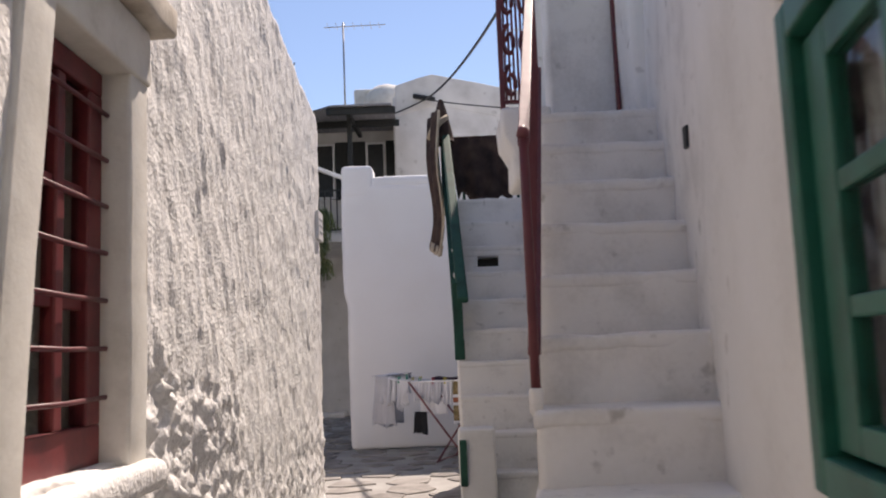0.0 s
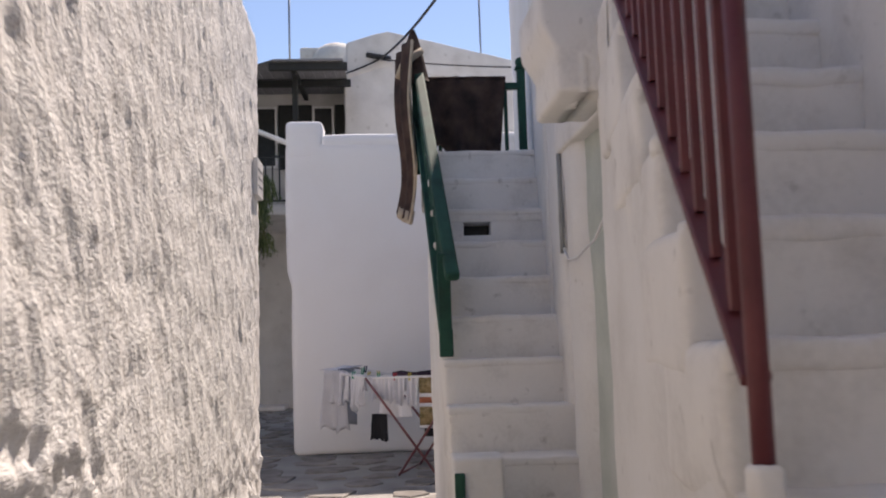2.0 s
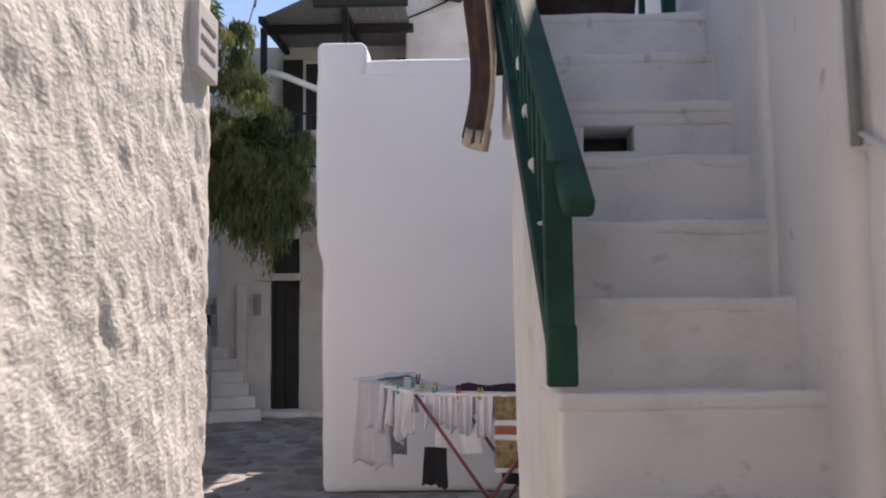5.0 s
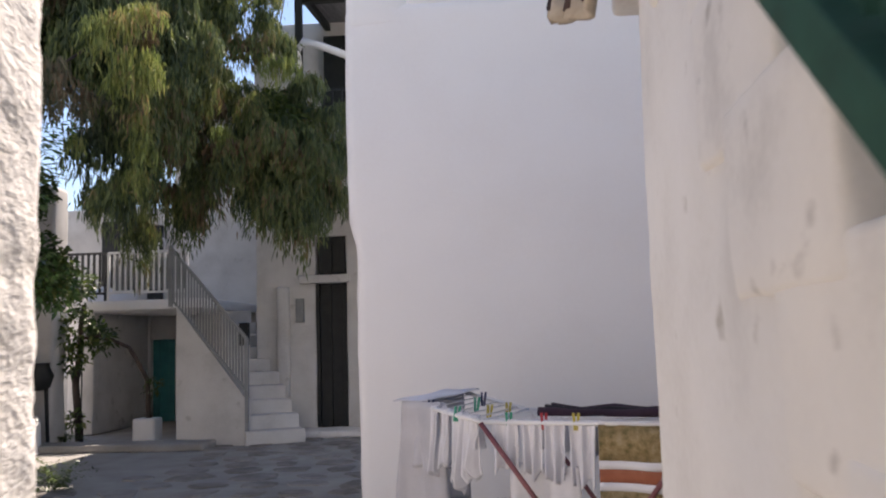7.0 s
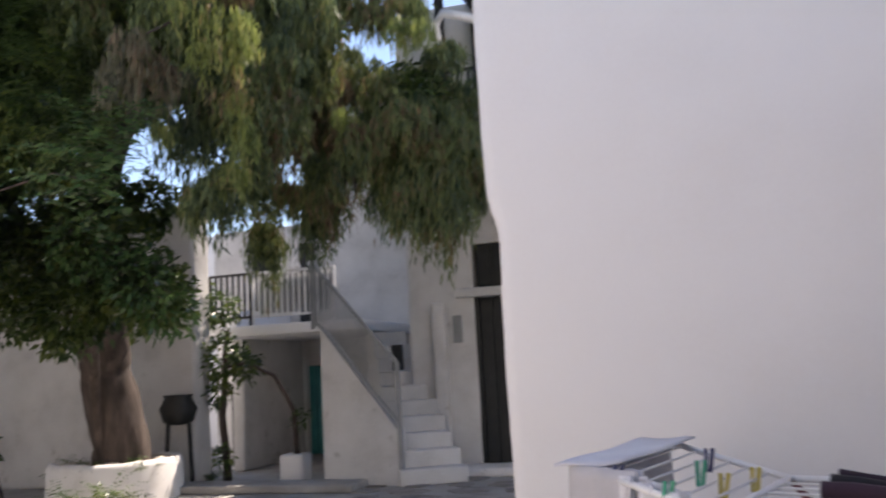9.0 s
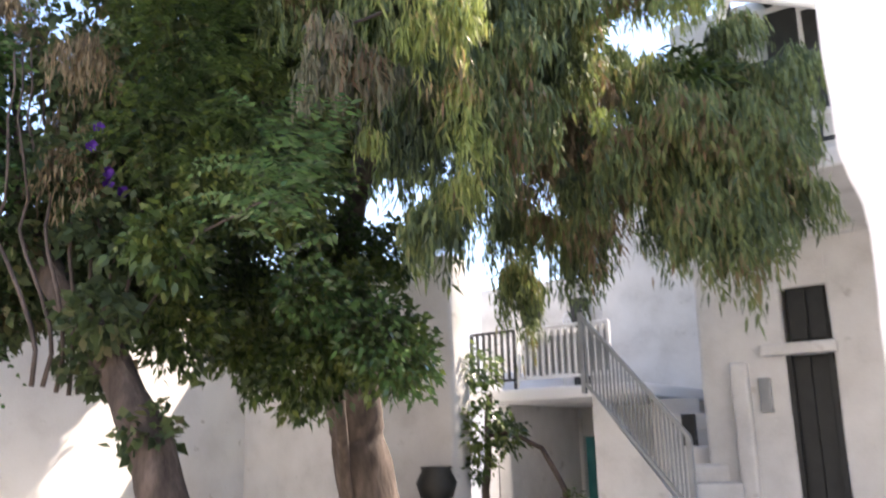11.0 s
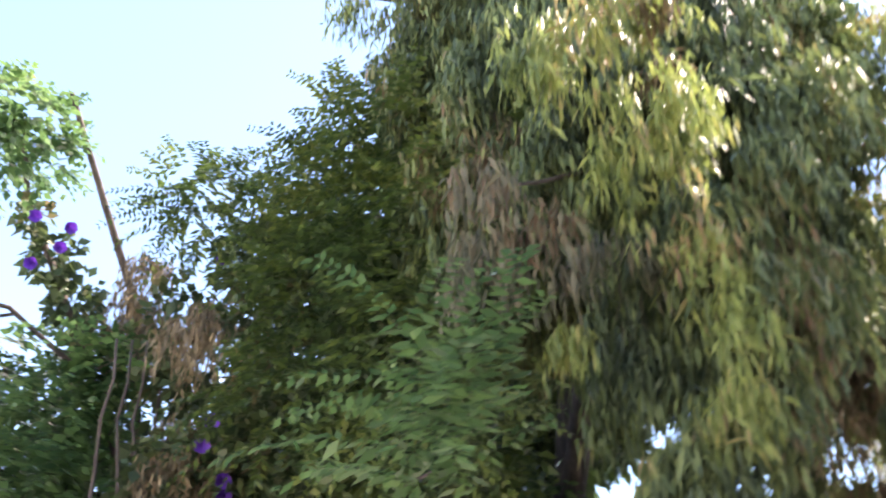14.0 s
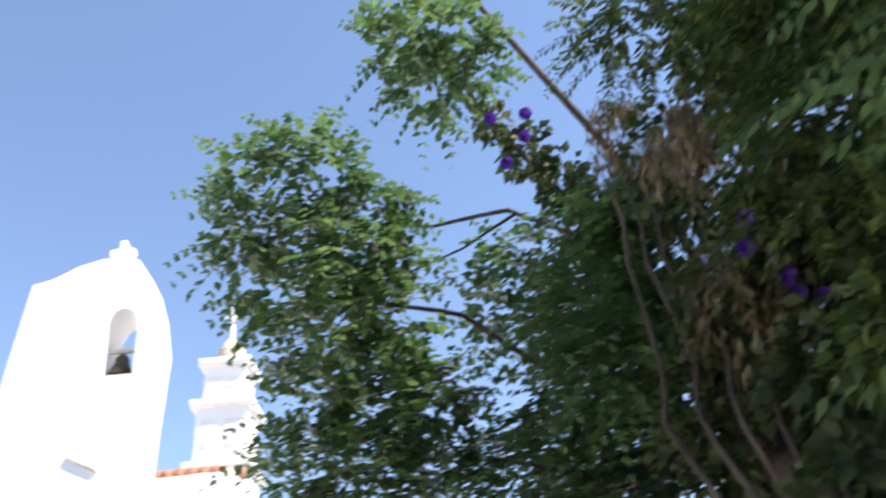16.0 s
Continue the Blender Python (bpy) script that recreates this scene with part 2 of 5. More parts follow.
TERRACOTTA = material("terracotta", [(0.32, 0.13, 0.08), (0.45, 0.20, 0.12)], 0.85, 8, 60, 0.3)
SOIL = material("dry_soil", [(0.09, 0.07, 0.05), (0.20, 0.16, 0.12)], 1.0, 8, 60, 0.8, depth=0.03)
MARBLE = material("weathered_marble", [(0.70, 0.68, 0.66), (0.80, 0.79, 0.78)], 0.7, 4, 40, 0.15)
STEEL = material("dull_aluminium", [(0.35, 0.35, 0.36), (0.48, 0.48, 0.49)], 0.4, 6, 60, 0.05, metal=0.8)
CABLE = material("black_rubber", [(0.012, 0.012, 0.013), (0.02, 0.02, 0.02)], 0.6, 6, 60, 0.05)
CURTAIN = material("lace_curtain", [(0.22, 0.21, 0.20), (0.42, 0.41, 0.40), (0.50, 0.49, 0.48)], 0.95, 14, 90, 0.3, spread=0.5)
BRONZE = material("bell_bronze", [(0.05, 0.04, 0.03), (0.10, 0.08, 0.05)], 0.45, 8, 60, 0.1, metal=0.7)
PEG = {"green": (0.02, 0.30, 0.19), "yellow": (0.55, 0.45, 0.08), "red": (0.45, 0.02, 0.03), "blue": (0.02, 0.03, 0.10)}
PEG = {k: material(k + "_plastic", [tuple(x * 0.85 for x in c), c], 0.4, 10, 60, 0.05) for k, c in PEG.items()}
GLASS = bpy.data.materials.new("window_glass")
GLASS.use_nodes = True
gb = GLASS.node_tree.nodes["Principled BSDF"]
gb.inputs["Base Color"].default_value, gb.inputs["Roughness"].default_value = (0.9, 0.95, 0.95, 1), 0.03
gb.inputs["Transmission Weight"].default_value, gb.inputs["IOR"].default_value = 1.0, 1.1


def pane(name, lo, hi, parent):
    ob = box_part(name, lo, hi, GLASS, parent, bevel=0)
    ob.visible_shadow = False
    return ob


# ---- alley house with the small red window ----
def face(y):
    return -0.80 - 0.039 * y


def lean_left(p):
    return Vector((p.x + face(p.y), p.y, p.z))


def lumpy(p):
    """Wall face: long trowel ridges, and bare stones bulging low down beside the window."""
    y, z = p.y, p.z
    streak = noise.noise(Vector((y * 15.0 + z * 7.0, z * 7.0, 0.0))) * 0.0075 + noise.noise(Vector((y * 32.0 + z * 14.0, z * 19.0, 4.0))) * 0.007 + max(0.0, noise.noise(Vector((y * 11.0 + z * 5.0, z * 7.0, 9.0))) - 0.15) * 0.010
    low = max(0.0, min(1.0, (1.28 + 0.2 * noise.noise(Vector((y * 2, 0, 3))) - z) / 0.15)) * max(0.0, min(1.0, (4.4 - y) / 1.2))
    d = noise.voronoi(Vector((0, y * 15.0, z * 15.0)))[0][0]
    low2 = max(0.0, min(1.0, (0.9 - z) / 0.4)) * 0.5
    bulge = (low + low2) * (0.42 - min(d, 0.6)) * 0.085
    return Vector((p.x + face(y) + (streak + bulge) * (1 if p.x > -0.1 else 0), y, z))


house_a = thing("alley_house", "whitewashed alley house of rough lumpy plaster", "house")
plaster("wall", (-1.2, 2.535, 0), (0, 7.66, 3.42), LIME, house_a, 0.05, 0.022, 0.012, 0.3, lumpy, skip=((0, False), (2, False)))
plaster("wall", (-4.0, 2.6, 0), (-1.15, 7.6, 3.38), LIME, house_a, 0.05, 0.3, 0.012, 0.3, lean_left)
plaster("wall", (-4.0, -6.0, 0), (0, 1.73, 3.42), LIME, house_a, 0.03, 0.09, 0.010, 0.2, lean_left)
plaster("wall", (-4.0, 1.72, 2.12), (-0.005, 2.57, 3.41), LIME, house_a, 0.02, 0.07, 0.008, 0.2, lean_left)
plaster("wall", (-4.0, 1.72, 0), (-0.005, 2.57, 1.0), LIME, house_a, 0.02, 0.05, 0.008, 0.2, lumpy)
# near-black block stands for the unlit room behind the red window
plaster("dark_room_block", (-4.0, 1.72, 1.0), (-0.6, 2.57, 2.12), DARK, house_a, 0.0, 0.5, 0, 1, lean_left)
xf = face(2.2)
win = tagged(link("window", None, house_a))
plaster("jamb", (xf - 0.22, 2.36, 0.98), (xf + 0.025, 2.50, 2.10), JAMB, win, 0.012, 0.1, 0.004)
plaster("jamb", (xf - 0.22, 1.60, 0.98), (xf + 0.035, 1.745, 2.10), JAMB, win, 0.012, 0.1, 0.006, bend=lambda p: Vector((p.x, p.y + 0.13 * (p.z - 0.98) / 1.1, p.z)))
plaster("lintel", (xf - 0.22, 1.66, 2.07), (xf + 0.035, 2.50, 2.24), JAMB, win, 0.012, 0.1, 0.004)
plaster("cornice", (xf - 0.1, 1.60, 2.245), (xf + 0.09, 2.58, 2.345), SLAB, win, 0.015, 0.1, 0.008, 0.1)
plaster("sill", (xf - 0.22, 1.68, 0.90), (xf + 0.07, 2.56, 0.985), LIME, win, 0.03, 0.06, 0.008, 0.15)
sash = link("sash", None, win)
fx = xf - 0.105
for lo, hi in (((fx, 1.77, 0.985), (fx + 0.05, 2.36, 1.10)), ((fx, 1.77, 2.0), (fx + 0.05, 2.36, 2.07)), ((fx, 1.77, 1.1), (fx + 0.05, 1.85, 2.0)), ((fx, 2.27, 1.1), (fx + 0.05, 2.36, 2.0)), ((fx + 0.005, 2.09, 1.1), (fx + 0.045, 2.14, 2.0))):
    box_part("rail", lo, hi, RED, sash)
for z in (1.40, 1.70):
    box_part("glazing_bar", (fx + 0.01, 1.85, z), (fx + 0.035, 2.27, z + 0.03), RED, sash, bevel=0.003)
pane("glass", (fx + 0.018, 1.85, 1.10), (fx + 0.022, 2.09, 2.0), sash)
pane("glass", (fx + 0.018, 2.14, 1.10), (fx + 0.022, 2.27, 2.0), sash)
for z in (1.17, 1.30, 1.43, 1.56, 1.69, 1.82, 1.95):
    bm = bmesh.new()
    tube(bm, [(fx + 0.065, 1.76, z), (fx + 0.07, 2.1, z - 0.004), (fx + 0.065, 2.355, z)], 0.007, 8)
    part("bar", bm, IRON, win, "thin red-painted iron bar", smooth=True)
# thin brown tube along the line between jamb and wall
bm = bmesh.new()
tube(bm, [(face(2.52) + 0.012, 2.522, 0.97), (face(2.52) + 0.020, 2.518, 1.5), (face(2.52) + 0.014, 2.524, 2.26)], 0.009, 8)
part("cable", bm, SLAB, win, "thin brown tube down the side of the jamb", smooth=True)
# small plaque near the end of the wall, writing too faint to read
plq = thing("wall_plaque", "small white marble plaque with faint writing on rough plaster", "plaque")
xp = face(7.45)
box_part("slab", (xp - 0.03, 7.33, 2.27), (xp + 0.035, 7.58, 2.52), MARBLE, plq)
for k in range(3):
    box_part("line_of_writing", (xp + 0.034, 7.37, 2.33 + 0.055 * k), (xp + 0.038, 7.54, 2.345 + 0.055 * k), GREY, plq, bevel=0)

# ---- red-railed stair ----
def slant(p):
    """The open side of the stair swings away from the alley as it climbs; the wall side does so less."""
    return Vector((p.x + (p.y - 2.87) * 0.155, p.y, p.z))


def stair_side(parent, x, y0, z0, run, rise, steps, y_end, bend, mat):
    """The open side of a stair: one uneven plaster face whose top follows the treads."""
    v, f, seen = [], [], {}

    def vert(y, z, inn=0.0):
        key = (round(y, 4), round(z, 4))
        if key not in seen:
            o = noise.noise(Vector((0, y / 0.35, z / 0.35))) * 0.010 + noise.noise(Vector((3, y / 0.09, z / 0.09))) * 0.003 + inn
            seen[key] = len(v)
            v.append(bend(Vector((x + o, y, z))))
        return seen[key]

    for k in range(steps):
        a, b, top = y0 + run * k, (y0 + run * (k + 1) if k < steps - 1 else y_end), z0 + rise * k
        n = max(3, round((b - a) / 0.055))
        zs = [0.06 * q for q in range(200) if 0.06 * q < top - 0.03] + [top]
        for i in range(n):
            ya, yb = a + (b - a) * i / n, a + (b - a) * (i + 1) / n
            for p, q in zip(zs, zs[1:]):
                e = 0.010 if q == top else 0.0
                f.append((vert(ya, p), vert(ya, q, e), vert(yb, q, e), vert(yb, p)))
    link("side_wall", mesh_of("side_wall", v, f, mat), parent)



red_stair = thing("outside_stair", "whitewashed outside stair with rounded worn steps", "stair", "outside stairs")
for k in range(-4, 7):
    y0, z1 = 2.87 + 0.28 * k, 1.05 + 0.245 * k
    plaster("step", (0.28 - 0.006 * (k % 3), y0, z1 - 0.32 if k > -4 else 0), (0.98, min(y0 + 0.62, 5.0) if k < 6 else 4.95, z1), STAIR, red_stair, 0.032, 0.05, 0.011, 0.28, slant)
stair_side(red_stair, 0.282, 1.77, 0.05, 0.28, 0.245, 11, 5.03, slant, CREAM)


def corbel(p):
    t = max(0.0, min(1.0, (2.50 - p.z) / 0.1))
    return Vector((p.x + (0.06 * t if p.x < 0.5 else 0.0), p.y, p.z))


plaster("landing_corbel", (0.37, 4.88, 2.23), (0.66, 5.4, 2.66), STAIR, red_stair, 0.025, 0.05, 0.008, 0.25, corbel)
plaster("landing", (0.72, 4.9, 2.3), (1.25, 6.4, 2.545), STAIR, red_stair, 0.02, 0.1, 0.006)

for k in range(-2, 7):
    y0, z1 = 2.87 + 0.28 * k, 1.05 + 0.245 * k
    plaster("tread_lip", (0.275, y0 - 0.005, z1 - 0.055), (0.975, y0 + 0.08, z1 + 0.006), STAIR, red_stair, 0.02, 0.04, 0.009, 0.17, slant)
rail = thing("stair_railing", "dark red iron railing with square balusters along the stair", "railing")
sx = lambda y: 0.282 + 0.155 * (y - 2.87)
sz = lambda y: 1.05 + 0.875 * (y - 2.87)
bm = bmesh.new()
tube(bm, [(sx(2.96), 2.96, 1.12), (sx(2.96), 2.96, 1.3), (sx(2.96), 2.96, 1.99)], 0.017, 10)
tube(bm, [(sx(2.96), 2.96, 1.99), (sx(2.96), 2.96, 2.0), (sx(2.96), 2.96, 2.02), (sx(2.96), 2.96, 2.035)], [0.020, 0.024, 0.020, 0.008], 10)
part("newel_post", bm, IRON, rail, smooth=True)
plaster("foot", (sx(2.96) - 0.024, 2.935, 1.03), (sx(2.96) + 0.024, 2.985, 1.125), STAIR, rail, 0.015, 0.03, 0.006, 0.1, label="lump of whitewashed plaster")
one_bar("handrail", (sx(2.96), 2.96, 1.97), (sx(4.82), 4.82, 1.97 + 0.875 * 1.86), 0.042, 0.025, IRON, rail)
one_bar("bottom_rail", (sx(2.97), 2.97, 1.24), (sx(4.82), 4.82, 1.24 + 0.875 * 1.85), 0.045, 0.022, IRON, rail)
for k in range(1, 17):
    y = 2.96 + 0.109 * k
    one_bar("baluster", (sx(y), y, 1.25 + 0.875 * (y - 2.96)), (sx(y), y, 1.96 + 0.875 * (y - 2.96)), 0.016, 0.016, IRON, rail, bevel=0)
panel = thing("landing_railing", "dark red wrought-iron railing panel on the landing corbel", "railing")
for x in (0.385, 0.585):
    one_bar("post", (x, 4.93, 2.655), (x, 4.93, 3.75), 0.03, 0.03, IRON, panel)
for z in (2.70, 3.7):
    one_bar("crossbar", (0.385, 4.93, z), (0.585, 4.93, z), 0.03, 0.02, IRON, panel)
for k in range(4):
    for s in (-1, 1):
        cz, cx = 2.82 + 0.25 * k, 0.485 + s * 0.045
        bm = bmesh.new()
        tube(bm, [(cx + s * 0.042 * math.sin(a) * (1 - a / 11), 4.93, cz + 0.11 * math.cos(a) * (1 - a / 11)) for a in [j * 0.6 for j in range(14)]], 0.014, 6)
        part("scroll", bm, IRON, panel, smooth=True)
for k in range(7):
    one_bar("spindle", (0.410 + 0.025 * k, 4.935, 2.7), (0.410 + 0.025 * k, 4.935, 3.7), 0.013, 0.013, IRON, panel, bevel=0)

# ---- house the stair climbs ----
house_r = thing("stair_house", "tall whitewashed house with a green window beside the stair", "house")
plaster("wall", (0.92, 2.86, 0), (4.0, 5.1, 5.4), STAIR, house_r, 0.05, 0.07, 0.014, 0.45, slant)
plaster("wall", (0.89, 1.75, 0), (4.0, 2.92, 5.4), CREAM, house_r, 0.06, 0.07, 0.012, 0.45, slant)
plaster("wall", (0.89, -6, 0), (4.0, 0.62, 5.4), CREAM, house_r, 0.04, 0.3, 0.012, 0.4, lambda p: Vector((p.x + (max(p.y, -1.0) - 2.87) * 0.155, p.y, p.z)))
plaster("wall", (0.895, 0.6, 1.96), (4.0, 1.80, 5.39), CREAM, house_r, 0.02, 0.1, 0.010, 0.4, slant)
plaster("wall", (0.895, 0.6, 0), (4.0, 1.80, 0.93), CREAM, house_r, 0.02, 0.1, 0.010, 0.4, slant)
# near-black block behind the curtain stands for the unlit room
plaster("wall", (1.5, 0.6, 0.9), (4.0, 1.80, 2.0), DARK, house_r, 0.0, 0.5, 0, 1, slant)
plaster("wall", (1.16, 4.93, 2.5), (4.0, 6.5, 5.4), STAIR, house_r, 0.04, 0.15, 0.010, 0.4)
plaster("wall", (0.72, 5.35, 2.5), (1.3, 5.6, 4.6), STAIR, house_r, 0.03, 0.2, 0.008, 0.4)
box_part("door", (1.135, 5.30, 2.545), (1.158, 5.345, 4.4), IRON, house_r, "dark red door edge")
# small niche in the wall over the stair: a box with its shade as colour
nic = link("niche", None, house_r)
box_part("slot_shade_box", (0.978, 3.345, 2.025), (1.02, 3.395, 2.115), DARK, nic, "dark box coloured as a shaded slot")


def flare(p):
    return Vector((p.x + 0.105 * (p.y - 5.0), p.y, p.z))


plaster("wall", (0.80, 4.9, 0), (3.0, 6.2, 2.34), MINT, house_r, 0.03, 0.08, 0.012, 0.35)
plaster("pillar", (0.745, 5.98, 0), (1.6, 6.5, 2.98), CREAM, house_r, 0.17, 0.07, 0.012, 0.35, lambda p: Vector((p.x - 0.07 * max(0.0, 1 - p.z / 0.9) ** 2, p.y, p.z)))
plaster("buttress", (0.585, 6.45, 0), (3.0, 7.15, 2.95), CREAM, house_r, 0.08, 0.09, 0.012, 0.4, flare)
plaster("buttress", (0.57, 7.1, 0), (3.0, 8.0, 6.6), CREAM, house_r, 0.05, 0.12, 0.010, 0.4, flare)
plaster("wall", (0.62, 7.9, 0), (3.2, 11.87, 6.9), WHITE, house_r, 0.05, 0.15, 0.010, 0.4, flare)
plaster("pipe_boxing", (0.60, 6.35, 1.75), (0.8, 6.7, 2.95), CREAM, house_r, 0.04, 0.06, 0.008, 0.2, flare)
bm = bmesh.new()
tube(bm, [(0.725, 6.36, 2.30), (0.728, 6.37, 2.0), (0.725, 6.36, 1.75)], 0.014, 8)
part("pipe", bm, GREY, house_r, "short grey pipe", smooth=True)
bm = bmesh.new()
tube(bm, [(0.73, 6.36, 1.78), (0.72, 6.2, 1.70), (0.715, 5.98, 1.69), (0.72, 5.6, 1.74), (0.70, 5.3, 1.82)], 0.007, 6)
part("cable", bm, PAINTW, house_r, smooth=True)

# green window of the stair house, built square and then turned with the wall
gw = link("window", None, house_r)
gs = link("sash", None, gw)


def wbox(name, lo, hi, mat, parent, bevel=0.006):
    ob = box_part(name, lo, hi, mat, parent, bevel=bevel)
    for q in ob.data.vertices:
        q.co = slant(q.co)
    return ob


gx = 0.885
for lo, hi in (((gx, 1.67, 0.955), (gx + 0.09, 1.745, 1.925)), ((gx, 0.66, 0.955), (gx + 0.09, 0.74, 1.925)), ((gx, 0.74, 1.85), (gx + 0.09, 1.67, 1.925)), ((gx, 0.74, 0.955), (gx + 0.09, 1.67, 1.03))):
    wbox("casing", lo, hi, GLOSSGREEN, gw, 0.008)
sx0 = gx + 0.03
for lo, hi in (((sx0, 1.52, 1.04), (sx0 + 0.045, 1.655, 1.835)), ((sx0, 1.16, 1.04), (sx0 + 0.045, 1.24, 1.835)), ((sx0, 0.75, 1.04), (sx0 + 0.045, 0.85, 1.835)), ((sx0, 0.85, 1.04), (sx0 + 0.045, 1.52, 1.10)), ((sx0, 0.85, 1.76), (sx0 + 0.045, 1.52, 1.835)), ((sx0 + 0.004, 0.85, 1.285), (sx0 + 0.04, 1.52, 1.325)), ((sx0 + 0.004, 0.85, 1.51), (sx0 + 0.04, 1.52, 1.55))):
    wbox("rail", lo, hi, GLOSSGREEN, gs)
for z0, z1 in ((1.10, 1.285), (1.325, 1.51), (1.55, 1.76)):
    for y0, y1 in ((0.85, 1.16), (1.24, 1.52)):
        wbox("pane", (sx0 + 0.02, y0, z0), (sx0 + 0.024, y1, z1), GLASS, gs, 0).visible_shadow = False
n = 60
v, f = [], []
for j in range(n + 1):
    y = 0.72 + 0.98 * j / n
    for z in (0.97, 1.25, 1.6, 1.9):
        v.append(slant(Vector((gx + 0.12 + 0.02 * math.sin(j * 1.1) * (1.4 - 0.3 * z), y, z))))
for j in range(n):
    for k in range(3):
        f.append((j * 4 + k, j * 4 + k + 1, j * 4 + k + 5, j * 4 + k + 4))
link("curtain", mesh_of("curtain", v, f, CURTAIN), gw, "grey-white lace curtain in folds")

# ---- green-railed stair ----
green_stair = thing("outside_stair", "narrow whitewashed stair with scuffed risers up to a landing", "stair", "outside stairs")


def open_right(p):
    f = (p.x - 0.10) / 0.62
    return Vector((p.x + f * 0.105 * (p.y - 6.3), p.y, p.z))


for k in range(-4, 7):
    y0, z1 = 6.69 + 0.22 * k, 1.18 + 0.25 * k
    if k == 4:
        # the riser with the drain hole is made of pieces round the hole
        plaster("step", (0.086, y0, z1 - 0.09), (0.84, y0 + 0.5, z1), STAIR, green_stair, 0.018, 0.05, 0.006, 0.25, open_right)
        plaster("riser", (0.09, y0 + 0.01, z1 - 0.27), (0.265, y0 + 0.3, z1 - 0.07), STAIR, green_stair, 0.01, 0.05, 0.004, 0.25, open_right)
        plaster("riser", (0.415, y0 + 0.01, z1 - 0.27), (0.84, y0 + 0.3, z1 - 0.07), STAIR, green_stair, 0.01, 0.05, 0.004, 0.25, open_right)
        plaster("riser", (0.245, y0 + 0.012, z1 - 0.27), (0.435, y0 + 0.3, z1 - 0.18), STAIR, green_stair, 0.01, 0.05, 0.004, 0.25, open_right)
        # black plate inside the hole, its colour standing for the dark depth
        box_part("drain", (0.2, y0 + 0.2, z1 - 0.2), (0.6, y0 + 0.24, z1 - 0.06), BLACK, green_stair, "black plate that darkens the open drain hole")
        continue
    plaster("step", (0.084 + 0.004 * (k % 2), y0, z1 - 0.32 if k > -4 else 0), (0.84, y0 + 0.5 if k < 6 else 9.0, z1), STAIR, green_stair, 0.018, 0.05, 0.008, 0.25, open_right)
for k in range(-3, 7):
    y0, z1 = 6.69 + 0.22 * k, 1.18 + 0.25 * k
    plaster("tread_lip", (0.080, y0 - 0.005, z1 - 0.042), (0.84, y0 + 0.06, z1 + 0.005), STAIR, green_stair, 0.015, 0.04, 0.008, 0.14, open_right)
stair_side(green_stair, 0.098, 5.83, 0.17, 0.22, 0.25, 11, 8.56, lambda p: p, CREAM)
plaster("landing_side", (0.105, 8.2, 0), (0.4, 8.56, 2.45), CREAM, green_stair, 0.02, 0.15, 0.006)
box_part("hatch", (0.058, 5.812, 0.38), (0.105, 5.842, 0.68), GREEN, green_stair, "small green meter hatch")
plaster("kerb", (0.055, 5.84, 0), (0.3, 6.05, 0.75), CREAM, green_stair, 0.02, 0.1, 0.006)

gr = thing("stair_railing", "green painted wooden railing with fretwork boards on the white stair", "railing")
gxr = 0.127
gl = lambda y: 1.70 + 0.88 * (y - 6.66)
bm = bmesh.new()
bar(bm, (gxr - 0.027, 6.743, 1.20), (gxr - 0.027, 6.743, 1.36), 0.057, 0.079, bevel=0.006)
bar(bm, (gxr - 0.030, 6.745, 1.33), (gxr - 0.030, 6.745, 1.80), 0.052, 0.075, bevel=0.006)
part("newel_post", bm, GREEN, gr)
bm = bmesh.new()
bar(bm, (gxr + 0.01, 6.60, gl(6.60)), (gxr - 0.059, 8.74, gl(8.74)), 0.085, 0.06, bevel=0.018)
part("handrail", bm, GREEN, gr)
one_bar("bottom_rail", (gxr - 0.030, 6.76, 1.30), (gxr - 0.069, 8.74, 1.30 + 0.90 * 1.98), 0.062, 0.07, GREEN, gr)
# fretted boards: flat, with notched edges
for k in range(15):
    y = 6.87 + 0.125 * k
    zb, zt = 1.30 + 0.9 * (y - 6.76), gl(y) - 0.02
    x = gxr - 0.005 - 0.027 * (y - 6.6)
    w = [0.048, 0.048, 0.028, 0.048, 0.028, 0.048, 0.048]
    vv = []
    for j, ww in enumerate(w):
        z = zb + (zt - zb) * j / 6
        for sy in (-1, 1):
            for s in (-0.009, 0.009):
                vv.append((x + s, y + sy * ww, z + sy * ww * 0.88))
    ff = [(0, 1, 3, 2), (24, 26, 27, 25)]
    for j in range(6):
        a = j * 4
        ff += [(a, a + 4, a + 5, a + 1), (a + 2, a + 3, a + 7, a + 6), (a, a + 2, a + 6, a + 4), (a + 1, a + 5, a + 7, a + 3)]
    link("fret_board", mesh_of("fret_board", vv, ff, GREEN, False), gr)
bm = bmesh.new()
bar(bm, (0.05, 8.78, 2.66), (0.05, 8.78, 3.62), 0.07, 0.07, bevel=0.01)
part("corner_post", bm, GREEN, gr)
bm = bmesh.new()
bar(bm, (0.94, 8.80, 2.66), (0.94, 8.80, 3.55), 0.065, 0.065, bevel=0.01)
bar(bm, (0.94, 8.80, 3.55), (0.94, 8.80, 3.57), 0.095, 0.095, bevel=0.008)
bmesh.ops.create_uvsphere(bm, u_segments=12, v_segments=8, radius=0.045, matrix=Matrix.Translation((0.94, 8.80, 3.61)))
part("end_post", bm, GREEN, gr)
one_bar("top_rail", (0.05, 8.79, 3.40), (0.94, 8.79, 3.40), 0.07, 0.05, GREEN, gr)
